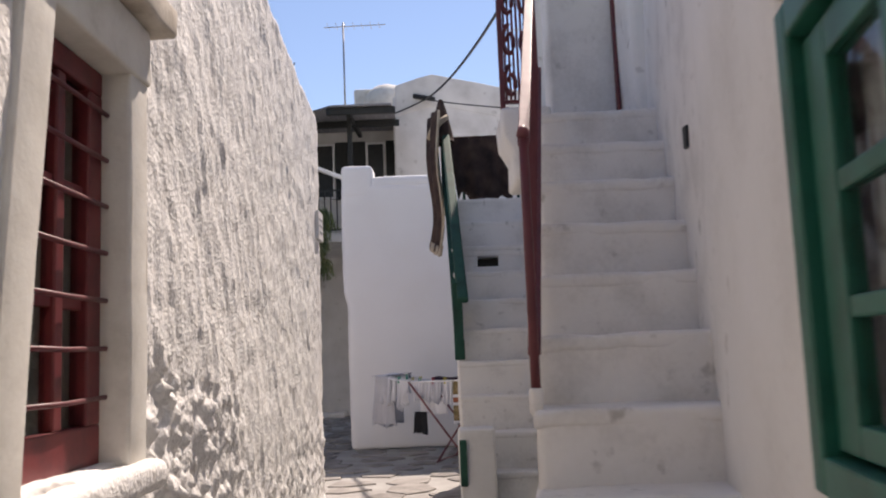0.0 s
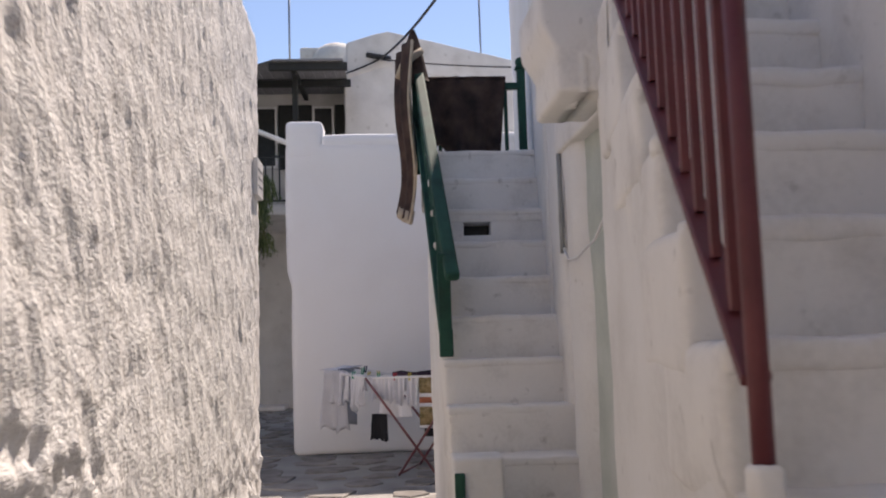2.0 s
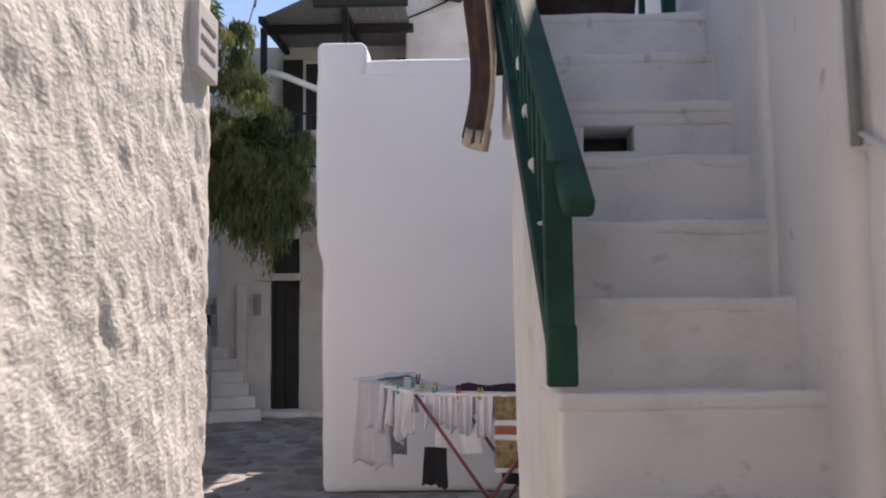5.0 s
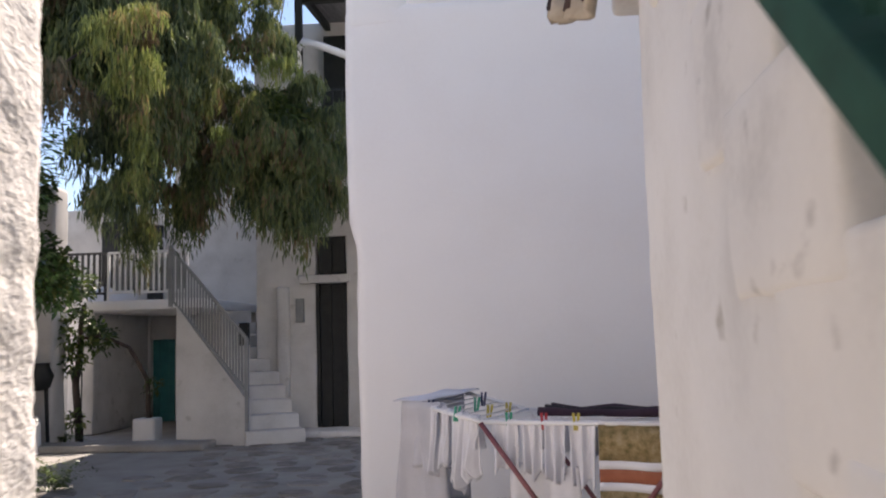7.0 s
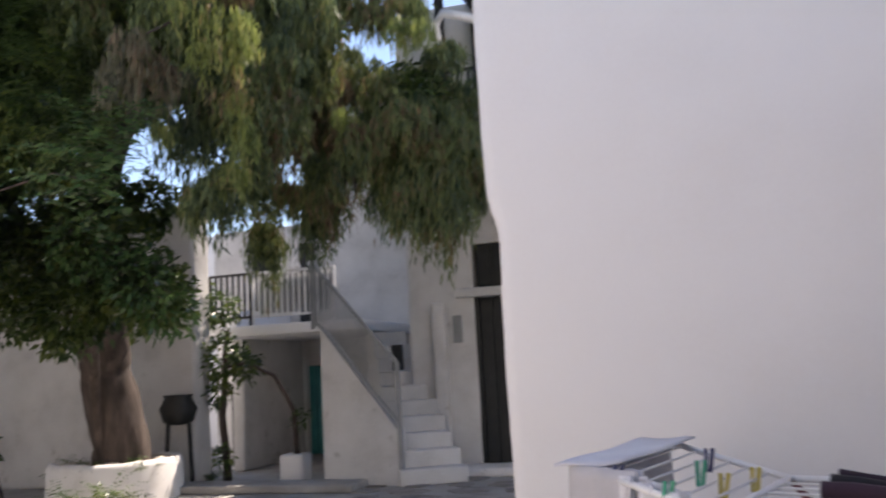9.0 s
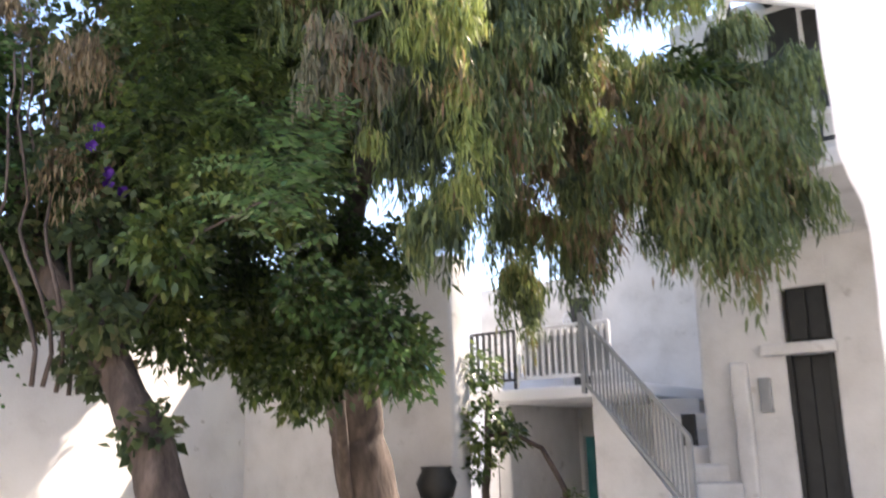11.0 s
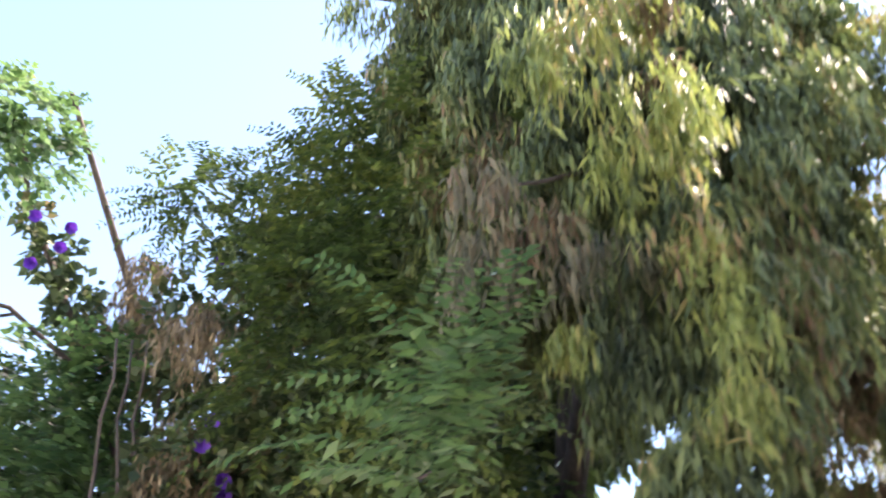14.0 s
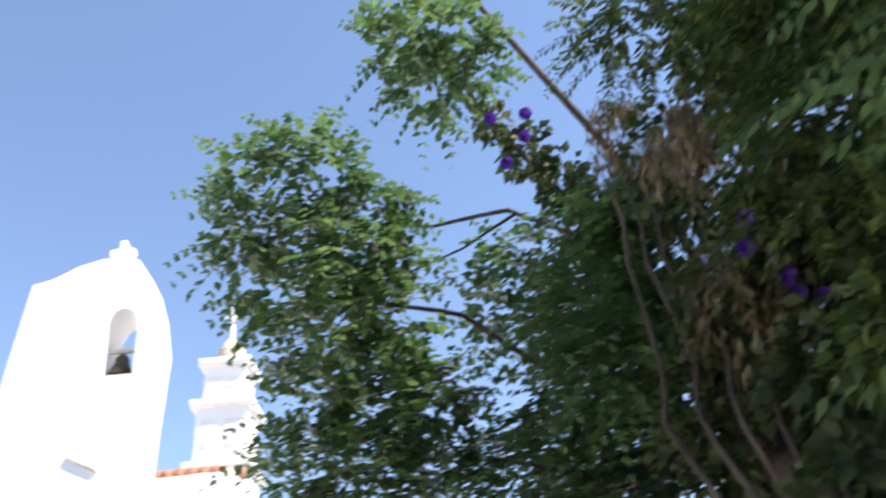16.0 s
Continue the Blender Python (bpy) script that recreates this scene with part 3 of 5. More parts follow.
for x in (0.24, 0.80):
    one_bar("upright", (x, 8.79, 2.66), (x, 8.79, 3.38), 0.03, 0.03, GREEN, gr)

# blanket over the corner of the railing
rng = np.random.default_rng(11)


def sheet(name, grid, mat, parent, label="", thick=0.012):
    """A cloth with thickness from a function's grid of points."""
    nu, nv = len(grid), len(grid[0])
    v = [Vector(p) for row in grid for p in row]
    nor = []
    for i in range(nu):
        for j in range(nv):
            a = v[min(i + 1, nu - 1) * nv + j] - v[max(i - 1, 0) * nv + j]
            b = v[i * nv + min(j + 1, nv - 1)] - v[i * nv + max(j - 1, 0)]
            c = a.cross(b)
            nor.append(c.normalized() if c.length > 1e-9 else Vector((0, -1, 0)))
    n = len(v)
    vv = v + [p + q * thick for p, q in zip(v, nor)]
    ff = []
    for i in range(nu - 1):
        for j in range(nv - 1):
            a, b, c, d = i * nv + j, (i + 1) * nv + j, (i + 1) * nv + j + 1, i * nv + j + 1
            ff += [(a, d, c, b), (n + a, n + b, n + c, n + d)]
    rim = [i * nv for i in range(nu)] + [(nu - 1) * nv + j for j in range(1, nv)] + [i * nv + nv - 1 for i in range(nu - 2, -1, -1)] + [j for j in range(nv - 2, 0, -1)]
    for a, b in zip(rim, rim[1:] + rim[:1]):
        ff.append((a, b, n + b, n + a))
    return link(name, mesh_of(name, vv, ff, mat), parent, label)


def hang(x0, x1, y0, y1, z0, drop, folds=5, depth=0.02, seed=0, nu=28, nv=16, taper=0.0, ragged=0.0):
    """Points of a cloth that hangs from the line (x0,y0)-(x1,y1) at z0 by drop."""
    g = []
    for i in range(nu + 1):
        u = i / nu
        row = []
        dd = drop * (1 + ragged * noise.noise(Vector((u * 4 + seed, seed, 0))))
        for j in range(nv + 1):
            w = j / nv
            uu = 0.5 + (u - 0.5) * (1 - taper * w)
            x, y = x0 + (x1 - x0) * uu, y0 + (y1 - y0) * uu
            nx, ny = -(y1 - y0), x1 - x0
            l = math.hypot(nx, ny)
            off = depth * (0.25 + w) * (math.sin(u * folds * 6.283 + seed) + 0.6 * noise.noise(Vector((u * 7, w * 2, seed))))
            row.append((x - nx / l * off, y - ny / l * off, z0 - dd * w))
        g.append(row)
    return g


blk = thing("blanket", "dark brown patterned blanket with a beige border hung over the railing", "blanket")
sheet("back_fall", hang(0.10, 0.80, 8.74, 8.74, 3.46, 0.66, 3, 0.035, 1, taper=0.22, ragged=0.35), BLANKET, blk)
sheet("back_fall", hang(0.08, 0.82, 8.85, 8.85, 3.46, 0.22, 3, 0.03, 2, ragged=0.15), BLANKET, blk)
sheet("top_fold", [[(0.10 + 0.70 * i / 12, 8.735 + 0.12 * j / 6, 3.455 + 0.02 * math.sin(j / 6 * math.pi) + 0.012 * noise.noise(Vector((i * 0.9, j, 0)))) for j in range(7)] for i in range(13)], BLANKET, blk)
fall = []
for i in range(21):
    u = i / 20
    row = []
    for j in range(29):
        w = j / 28
        back = 0.16 * math.sin(w * 5.2 + 0.6) * w + 0.05 * noise.noise(Vector((w * 4, u * 2, 3)))
        y = 8.86 - (0.52 - 0.16 * w) * u - back * 0.5
        x = -0.12 + 0.10 * u - 0.035 * math.sin(w * 6.5) * (0.3 + w) + 0.022 * math.sin(u * 15 + 3 * w)
        row.append((x, y, 3.66 - (1.32 + 0.10 * u + 0.05 * noise.noise(Vector((u * 5, 9, 2)))) * w))
    fall.append(row)
sheet("side_fall", fall, BLANKET, blk)
sheet("border", [[(p[0] + 0.006, p[1] - 0.016, p[2] - 0.01) for p in row] for row in fall[-3:]], FRINGE, blk, "beige fleece border", 0.02)
sheet("border", [[(p[0], p[1] - 0.012, p[2] - 0.03) for p in row[-3:]] for row in fall], FRINGE, blk, "beige fleece border", 0.02)
# hood-like fold at the corner post
v, f = [], []
for i in range(11):
    w = i / 10
    r = 0.02 + 0.12 * w ** 0.8
    for j in range(14):
        a = 2 * math.pi * j / 14
        v.append((0.035 + r * math.cos(a) * 0.95 + 0.01 * noise.noise(Vector((i, j, 1))), 8.76 + r * 1.1 * math.sin(a), 3.88 - 0.46 * w))
for i in range(10):
    for j in range(14):
        f.append((i * 14 + j, i * 14 + (j + 1) % 14, (i + 1) * 14 + (j + 1) % 14, (i + 1) * 14 + j))
f.append(list(range(14)))
f.append([140 + j for j in range(13, -1, -1)])
link("hood_fold", mesh_of("hood_fold", v, f, BLANKET), blk)
bm = bmesh.new()
tube(bm, [(-0.10, 8.66, 3.44), (-0.06, 8.60, 3.52), (0.02, 8.59, 3.60), (0.10, 8.62, 3.66)], [0.03, 0.035, 0.035, 0.028], 8)
part("border", bm, FRINGE, blk, "beige fleece border", smooth=True)

# ---- plain white court house ----
house_b = thing("court_house", "plain smooth white house with a raised parapet corner", "house")


def step_edge(p):
    """The free edge of the wall stands a little further out above head height."""
    out = 0.055 * max(0.0, min(1.0, (p.z - 1.95) / 0.16)) * max(0.0, min(1.0, (-0.7 - p.x) / 0.6))
    return Vector((p.x - out, p.y, p.z))


plaster("wall", (-1.34, 11.85, 0), (4, 14.8, 3.64), WHITE, house_b, 0.07, 0.08, 0.014, 0.8, step_edge)
plaster("parapet", (-0.98, 11.85, 3.56), (4, 12.09, 3.76), WHITE, house_b, 0.08, 0.08, 0.010, 0.5)
plaster("parapet", (-1.39, 11.85, 3.44), (-0.94, 12.25, 3.92), WHITE, house_b, 0.07, 0.06, 0.010, 0.5)

# ---- veranda house at the back of the court ----
house_c = thing("veranda_house", "two-storey white house with dark shutters and a timber veranda", "house")
plaster("wall", (-4.25, 19.0, 0), (-3.33, 24, 3.5), DULL, house_c, 0.04, 0.25, 0.010, 0.5)
plaster("wall", (-2.86, 19.0, 0), (-0.3, 24, 3.5), DULL, house_c, 0.04, 0.25, 0.010, 0.5)
plaster("wall", (-3.36, 19.0, 2.95), (-2.83, 24, 3.5), DULL, house_c, 0.02, 0.25, 0.008, 0.5)
plaster("wall", (-4.25, 18.95, 3.45), (-0.3, 24, 6.3), DULL, house_c, 0.04, 0.3, 0.010, 0.5)
plaster("wall", (-0.95, 17.9, 0), (4.5, 24, 6.75), DULL, house_c, 0.05, 0.3, 0.012, 0.5, lambda p: Vector((p.x, p.y + 0.35 * max(0.0, p.x + 0.15), p.z)))
plaster("parapet", (-0.9, 17.88, 6.5), (4.5, 18.3, 7.2), DULL, house_c, 0.05, 0.25, 0.010, 0.5, lambda p: Vector((p.x, p.y + 0.35 * max(0.0, p.x + 0.15), p.z - 0.30 * max(0.0, -p.x - 0.15) - 0.12 * max(0.0, p.x))))
plaster("roof_box", (-1.9, 19.2, 6.2), (-0.9, 20.2, 7.35), JAMB, house_c, 0.06, 0.2, 0.01)
bm = bmesh.new()
bmesh.ops.create_uvsphere(bm, u_segments=20, v_segments=12, radius=0.55, matrix=Matrix.Translation((-1.15, 19.3, 6.95)) @ Matrix.Diagonal((1, 1, 0.9, 1)))
part("roof_dome", bm, JAMB, house_c, smooth=True)
door = link("door", None, house_c)
for k in range(2):
    box_part("plank", (-3.28 + 0.18 * k, 19.10, 0.08), (-3.11 + 0.18 * k, 19.14, 2.22), DARK, door)
for lo, hi in (((-3.345, 19.03, 0.05), (-3.28, 19.16, 2.25)), ((-2.92, 19.03, 0.05), (-2.865, 19.16, 2.25))):
    box_part("frame", lo, hi, DARK, door)
box_part("door_back", (-3.33, 19.15, 0.05), (-2.85, 19.2, 2.3), DARK, house_c)
plaster("lintel_ledge", (-3.55, 18.86, 2.24), (-2.8, 19.15, 2.36), DULL, house_c, 0.02, 0.1, 0.005)
tw = link("window", None, house_c)
box_part("frame", (-3.28, 19.06, 2.36), (-2.87, 19.16, 2.95), DARK, tw)
box_part("shutter", (-3.26, 19.03, 2.40), (-3.085, 19.06, 2.92), DARK, tw)
box_part("shutter", (-3.065, 19.03, 2.40), (-2.89, 19.06, 2.92), DARK, tw)
plaster("meter_box", (-3.62, 18.93, 1.66), (-3.50, 19.02, 2.02), GREY, house_c, 0.01, 0.1, 0.002)
plaster("door_step", (-3.6, 18.4, 0), (-2.2, 19.05, 0.1), STAIR, house_c, 0.03, 0.1, 0.01)
plaster("pilaster", (-3.90, 18.9, 0), (-3.72, 19.1, 2.2), DULL, house_c, 0.03, 0.15, 0.008)
# shuttered windows under the veranda
for x in (-2.75, -1.62):
    w = link("window", None, house_c)
    box_part("frame", (x - 0.02, 18.86, 4.75), (x + 0.42, 18.96, 6.0), PAINTW, w)
    box_part("pane", (x + 0.03, 18.84, 4.8), (x + 0.37, 18.87, 5.95), BLACK, w)
    for s in (-0.36, 0.44):
        box_part("shutter", (x + s, 18.82, 4.72), (x + s + 0.34, 18.86, 6.02), DARK, w)
# veranda: floor, roof boards, beams, posts, rail
plaster("veranda_floor", (-3.1, 16.6, 3.48), (-0.9, 19.0, 3.66), DULL, house_c, 0.03, 0.2, 0.006)
for k in range(12):
    x = -3.05 + 0.19 * k
    ends = [(q, 15.75 + max(0.0, -2.0 - q) * 1.2) for q in (x - 0.092, x + 0.092)]
    vv = [(q, y0, 5.93 + 0.11 * (y0 - 15.75) + dz) for dz in (0, 0.03) for q, y0 in ends] + [(q, 18.98, 6.285 + dz) for dz in (0, 0.03) for q, y0 in ends]
    link("roof_board", mesh_of("roof_board", vv, [(0, 1, 3, 2), (4, 6, 7, 5), (0, 4, 5, 1), (2, 3, 7, 6), (0, 2, 6, 4), (1, 5, 7, 3)], BOARD, False), house_c)
for y, z, x0 in ((15.9, 5.87, -2.1), (17.4, 6.03, -3.1)):
    one_bar("roof_beam", (x0, y, z), (-0.8, y, z), 0.1, 0.12, DARK, house_c)
for x, y0 in ((-3.05, 17.1), (-1.75, 16.65)):
    one_bar("veranda_post", (x, y0, 3.66), (x, y0, 5.95), 0.09, 0.09, DARK, house_c)
    one_bar("rafter", (x, y0 - 0.2, 5.90 + 0.11 * (y0 - 16)), (x, 18.9, 6.18), 0.08, 0.1, DARK, house_c)
vr = link("veranda_rail", None, house_c)
for z in (3.74, 4.52):
    one_bar("crossbar", (-3.05, 16.68, z), (-0.95, 16.68, z), 0.04, 0.03, BLACK, vr)
for k in range(18):
    x = -3.0 + 0.12 * k
    one_bar("baluster", (x, 16.68, 3.74), (x, 16.68, 4.52), 0.025, 0.025, BLACK, vr, bevel=0)
bm = bmesh.new()
tube(bm, [(-2.9, 16.5, 4.75), (-2.9, 16.4, 4.95), (-2.8, 16.35, 5.05), (-2.6, 16.4, 5.0), (-2.2, 16.5, 4.85), (-1.8, 16.6, 4.7)], 0.05, 8)
tagged(part("awning_arm", bm, PAINTW, house_c, "white tubular awning arm", smooth=True))

# outside stair of the back house, with its wall, rail and balcony
bs = thing("outside_stair", "white stair with a grey mesh rail up to a balcony", "stair", "outside stairs")
turn = pose(-3.62, 17.8, 0, 0, 0, 28)
for k in range(10):
    v, f = soft_box((-0.40 + 0.0 * k, 0.25 * k, 0), (0.42 - 0.035 * k, 3.0, 0.19 * (k + 1)), 0.02, 0.15, 0.008, 0.3)
    link("step", mesh_of("step", [turn @ Vector(p) for p in v], f, DULL), bs)
vv = []
for y in (17.72, 17.95):
    vv += [(-4.97, y, 0), (-4.0, y, 0), (-4.0, y, 0.62), (-4.80, y, 1.68), (-4.97, y, 1.9)]
link("stringer_wall", mesh_of("stringer_wall", vv, [(0, 1, 2, 3, 4), (9, 8, 7, 6, 5), (0, 5, 6, 1), (1, 6, 7, 2), (2, 7, 8, 3), (3, 8, 9, 4), (4, 9, 5, 0)], DULL, False), bs)
one_bar("rail_post", (-3.99, 17.74, 0.0), (-3.99, 17.74, 1.43), 0.05, 0.05, GREY, bs)
one_bar("rail_post", (-5.07, 17.76, 1.9), (-5.07, 17.76, 2.75), 0.05, 0.05, GREY, bs)
one_bar("handrail", (-3.99, 17.74, 1.43), (-5.07, 17.76, 2.72), 0.05, 0.04, GREY, bs)
one_bar("bottom_rail", (-3.99, 17.74, 0.72), (-5.07, 17.76, 2.02), 0.04, 0.03, GREY, bs)
for k in range(26):
    x = -4.02 - 1.04 * k / 25
    s = (-3.99 - x) * 1.195
    one_bar("rail_bar", (x, 17.75, 0.72 + s), (x, 17.75, 1.43 + s), 0.018, 0.018, GREY, bs, bevel=0)
# niche drawn as a dark box, the shade inside it given as colour
box_part("niche", (-4.47, 18.86, 1.34), (-4.33, 18.95, 1.68), DARK, house_c, "small dark box coloured as a shaded niche")
bal = thing("balcony", "white balcony with slatted white and black railings", "balcony")
plaster("floor_slab", (-7.3, 18.9, 1.93), (-5.0, 21.6, 2.08), WHITE, bal, 0.02, 0.2, 0.006)
for a, b, m in ((-6.55, -5.3, PAINTW), (-7.25, -6.6, BLACK)):
    for z in (2.2, 2.82):
        one_bar("crossbar", (a, 18.95, z), (b, 18.95, z), 0.05, 0.035, m, bal)
    n = int((b - a) / 0.085)
    for k in range(n + 1):
        x = a + (b - a) * k / n
        one_bar("baluster", (x, 18.95, 2.08 if k % n == 0 else 2.2), (x, 18.95, 2.82), 0.05 if k % n == 0 else 0.03, 0.03, m, bal, bevel=0)
box_part("panel", (-6.5, 18.99, 2.24), (-5.35, 19.0, 2.78), GREY, bal, "grey slatted infill")
for s in (-1, 1):
    bm = bmesh.new()
    tube(bm, [(-6.55 + s * (0.12 + 0.09 * math.sin(a) * (1 - a / 10)), 20.6, 3.1 + 0.16 * math.cos(a) * (1 - a / 10)) for a in [j * 0.6 for j in range(14)]], 0.014, 6)
    part("scroll", bm, PAINTW, bal, "white iron scroll", smooth=True)
# lower storey under the balcony
house_d = thing("corner_house", "white house with a teal door under a balcony", "house")
plaster("wall", (-6.55, 21.5, 0), (-4.2, 24, 6.2), DULL, house_d, 0.04, 0.3, 0.01, 0.5)
plaster("wall", (-8.75, 21.5, 0), (-7.0, 24, 3.95), DULL, house_d, 0.04, 0.3, 0.01, 0.5)
plaster("wall", (-7.05, 21.55, 1.5), (-6.5, 24, 3.93), DULL, house_d, 0.02, 0.3, 0.008, 0.5)
dd = link("door", None, house_d)
for k in range(3):
    box_part("plank", (-7.03 + 0.165 * k, 21.62, 0.02), (-6.87 + 0.165 * k, 21.66, 1.5), TEAL, dd)
box_part("upper_door", (-7.92, 21.44, 2.1), (-7.6, 21.5, 3.7), DARK, house_d)
box_part("upper_door", (-7.05, 21.44, 2.1), (-6.78, 21.54, 3.6), DARK, house_d)
plaster("side_wall", (-7.25, 19.5, 0), (-7.05, 21.6, 1.95), DULL, house_d, 0.03, 0.2, 0.008, 0.5)
house_e = thing("lane_house", "white house down the lane with a dark door", "house")
plaster("wall", (-7.6, 19.7, 0), (-7.26, 22, 2.4), WHITE, house_e, 0.03, 0.2, 0.008)
box_part("door", (-7.33, 19.62, 0.05), (-7.08, 19.69, 1.22), DARK, house_e)
plaster("wall", (-12.5, 23.5, 0), (-8.5, 28, 4.3), WHITE, house_e, 0.05, 0.4, 0.012, 0.5)
box_part("upper_window", (-9.78, 23.42, 2.78), (-9.4, 23.5, 3.22), DARK, house_e)
plaster("balcony_block", (-9.85, 23.2, 2.45), (-9.4, 23.5, 2.74), TEAL, house_e, 0.02, 0.3, 0.005)

# ---- garden wall behind the trees ----
gwl = thing("garden_wall", "tall whitewashed wall behind the court trees", "wall")
plaster("wall", (-20, 17.9, 0), (-6.85, 18.3, 3.7), DULL, gwl, 0.06, 0.2, 0.02, 0.6)

# added walls, outside the view, that keep side sky light out of the court
cw = thing("added_court_wall", "plain whitewashed wall added to block side light from the court", "wall")
plaster("wall", (-10.8, 7.2, 0), (-10.4, 18.0, 3.3), CREAM, cw, 0.06, 0.3, 0.02, 0.6)
plaster("wall", (-10.6, 7.2, 0), (-4.6, 7.6, 3.3), CREAM, cw, 0.06, 0.3, 0.02, 0.6)

# ---- church with a bell wall, and a tiered belfry ----
church = thing("chapel", "bright white chapel with an arched bell wall and cross", "church")
bx, by0, by1 = -12.0, 6.25, 8.0
prof = [(by0 - 0.12, 4.3), (by0 + 0.18, 7.36), (by0 + 0.42, 7.42), (by0 + 0.72, 7.58), (by0 + 1.0, 7.66), (by0 + 1.3, 7.66), (by0 + 1.47, 7.60), (by0 + 1.60, 7.35), (by0 + 1.72, 6.95), (by0 + 1.80, 6.45), (by0 + 1.75, 5.5), (by0 + 1.72, 4.3)]
ah, aw, ac, az = 0.58, 0.19, by0 + 1.36, 6.62
arch = [(ac + aw * math.cos(math.pi * k / 12), az + 0.30 * math.sin(math.pi * k / 12)) for k in range(13)] + [(ac - aw, az - ah), (ac + aw, az - ah)]
bm = bmesh.new()
rings = []
for x in (bx, bx - 0.55):
    o = [bm.verts.new((x, y, z)) for y, z in prof]
    i = [bm.verts.new((x, y, z)) for y, z in arch]
    rings.append((o, i))
    eo = [bm.edges.new((o[k], o[(k + 1) % len(o)])) for k in range(len(o))]
    ei = [bm.edges.new((i[k], i[(k + 1) % len(i)])) for k in range(len(i))]
    bmesh.ops.triangle_fill(bm, edges=eo + ei, use_beauty=True)
for q in (0, 1):
    a, b = rings[0][q], rings[1][q]
    for k in range(len(a)):
        bm.faces.new((a[k], a[(k + 1) % len(a)], b[(k + 1) % len(b)], b[k]))
bmesh.ops.recalc_face_normals(bm, faces=list(bm.faces))
part("bell_wall", bm, WHITE, church)
bm = bmesh.new()
tube(bm, [(bx - 0.2, ac - 0.02, 6.40), (bx - 0.2, ac - 0.02, 6.34), (bx - 0.2, ac - 0.02, 6.24), (bx - 0.2, ac - 0.02, 6.14)], [0.03, 0.08, 0.10, 0.15], 14)
part("bell", bm, BRONZE, church, "dark bronze bell", smooth=True)
one_bar("bell_beam", (bx - 0.2, ac - 0.2, 6.44), (bx - 0.2, ac + 0.2, 6.44), 0.05, 0.05, SLAB, church)
cr = link("cross", None, church)
cy = by0 + 1.15
plaster("upright", (bx - 0.3, cy - 0.05, 7.62), (bx - 0.18, cy + 0.05, 8.06), WHITE, cr, 0.03, 0.05, 0.004)
plaster("arm", (bx - 0.3, cy - 0.16, 7.82), (bx - 0.18, cy + 0.16, 7.93), WHITE, cr, 0.03, 0.05, 0.004)
plaster("hook", (bx - 0.01, by0 + 0.95, 5.06), (bx + 0.025, by0 + 1.3, 5.1), SLAB, church, 0.01, 0.05, 0.003, bend=lambda p: Vector((p.x, p.y, p.z - 0.5 * (p.y - by0 - 0.95))))
plaster("body", (-18, 3.5, 0), (-11.9, 8.6, 4.6), WHITE, church, 0.08, 0.4, 0.015, 0.6)
plaster("shoulder", (-12.6, 4.6, 4.3), (-11.95, 6.6, 5.2), WHITE, church, 0.08, 0.2, 0.012)
bel = thing("belfry", "tiered white belfry with small arches and a stone cap", "church tower")
cx, cyb = -17.0, 7.62
for z, h, w in ((3.4, 2.0, 0.52), (5.4, 1.2, 0.48), (6.6, 1.1, 0.44), (7.7, 0.8, 0.36)):
    plaster("tier", (cx - w, cyb - w, z), (cx + w, cyb + w, z + h), WHITE, bel, 0.03, 0.2, 0.006)
    plaster("cornice", (cx - w - 0.1, cyb - w - 0.1, z + h - 0.14), (cx + w + 0.1, cyb + w + 0.1, z + h), MARBLE, bel, 0.03, 0.2, 0.004)
    for s in (-1, 1):
        plaster("opening", (cx + w - 0.02, cyb + s * w * 0.45 - 0.13, z + 0.25), (cx + w + 0.012, cyb + s * w * 0.45 + 0.13, z + h - 0.35), MARBLE, bel, 0.01, 0.2, 0.0)
bm = bmesh.new()
tube(bm, [(cx, cyb, 8.5), (cx, cyb, 8.7), (cx, cyb, 8.82), (cx, cyb, 8.98), (cx, cyb, 9.08)], [0.30, 0.24, 0.25, 0.13, 0.05], 16)
part("cap", bm, SLAB, bel, "sand-coloured stone cap", smooth=True)
one_bar("finial", (cx, cyb, 9.05), (cx, cyb, 9.75), 0.07, 0.07, WHITE, bel)
one_bar("finial_arm", (cx, cyb - 0.14, 9.5), (cx, cyb + 0.14, 9.5), 0.06, 0.06, WHITE, bel)
rf = thing("tiled_roof", "small terracotta tiled roof behind the chapel", "roof")
for k in range(9):
    bm = bmesh.new()
    tube(bm, [(-15.5, 7.0 + 0.16 * k, 6.0), (-14.0, 7.0 + 0.16 * k, 5.5)], 0.09, 8)
    part("tile", bm, TERRACOTTA, rf, smooth=True)
plaster("wall", (-15.6, 6.9, 3), (-14.0, 8.5, 5.55), WHITE, rf, 0.03, 0.3, 0.01)

# ---- roof aerials and overhead cables ----
for x, y, z0, z1 in ((-2.15, 19.6, 6.2, 9.1), (2.07, 21.0, 6.3, 9.4)):
    an = thing("tv_aerial", "thin metal television aerial on a roof pole", "aerial", "roof aerials")
    bm = bmesh.new()
    tube(bm, [(x, y, z0), (x, y, z1)], 0.022, 8)
    part("pole", bm, STEEL, an, smooth=True)
    one_bar("boom", (x - 0.45, y, z1 - 0.1), (x + 1.0, y, z1 - 0.08), 0.02, 0.02, STEEL, an)
    for k in range(7):
        one_bar("element", (x - 0.35 + 0.2 * k, y - 0.22, z1 - 0.09), (x - 0.35 + 0.2 * k, y + 0.22, z1 - 0.09), 0.01, 0.01, STEEL, an)


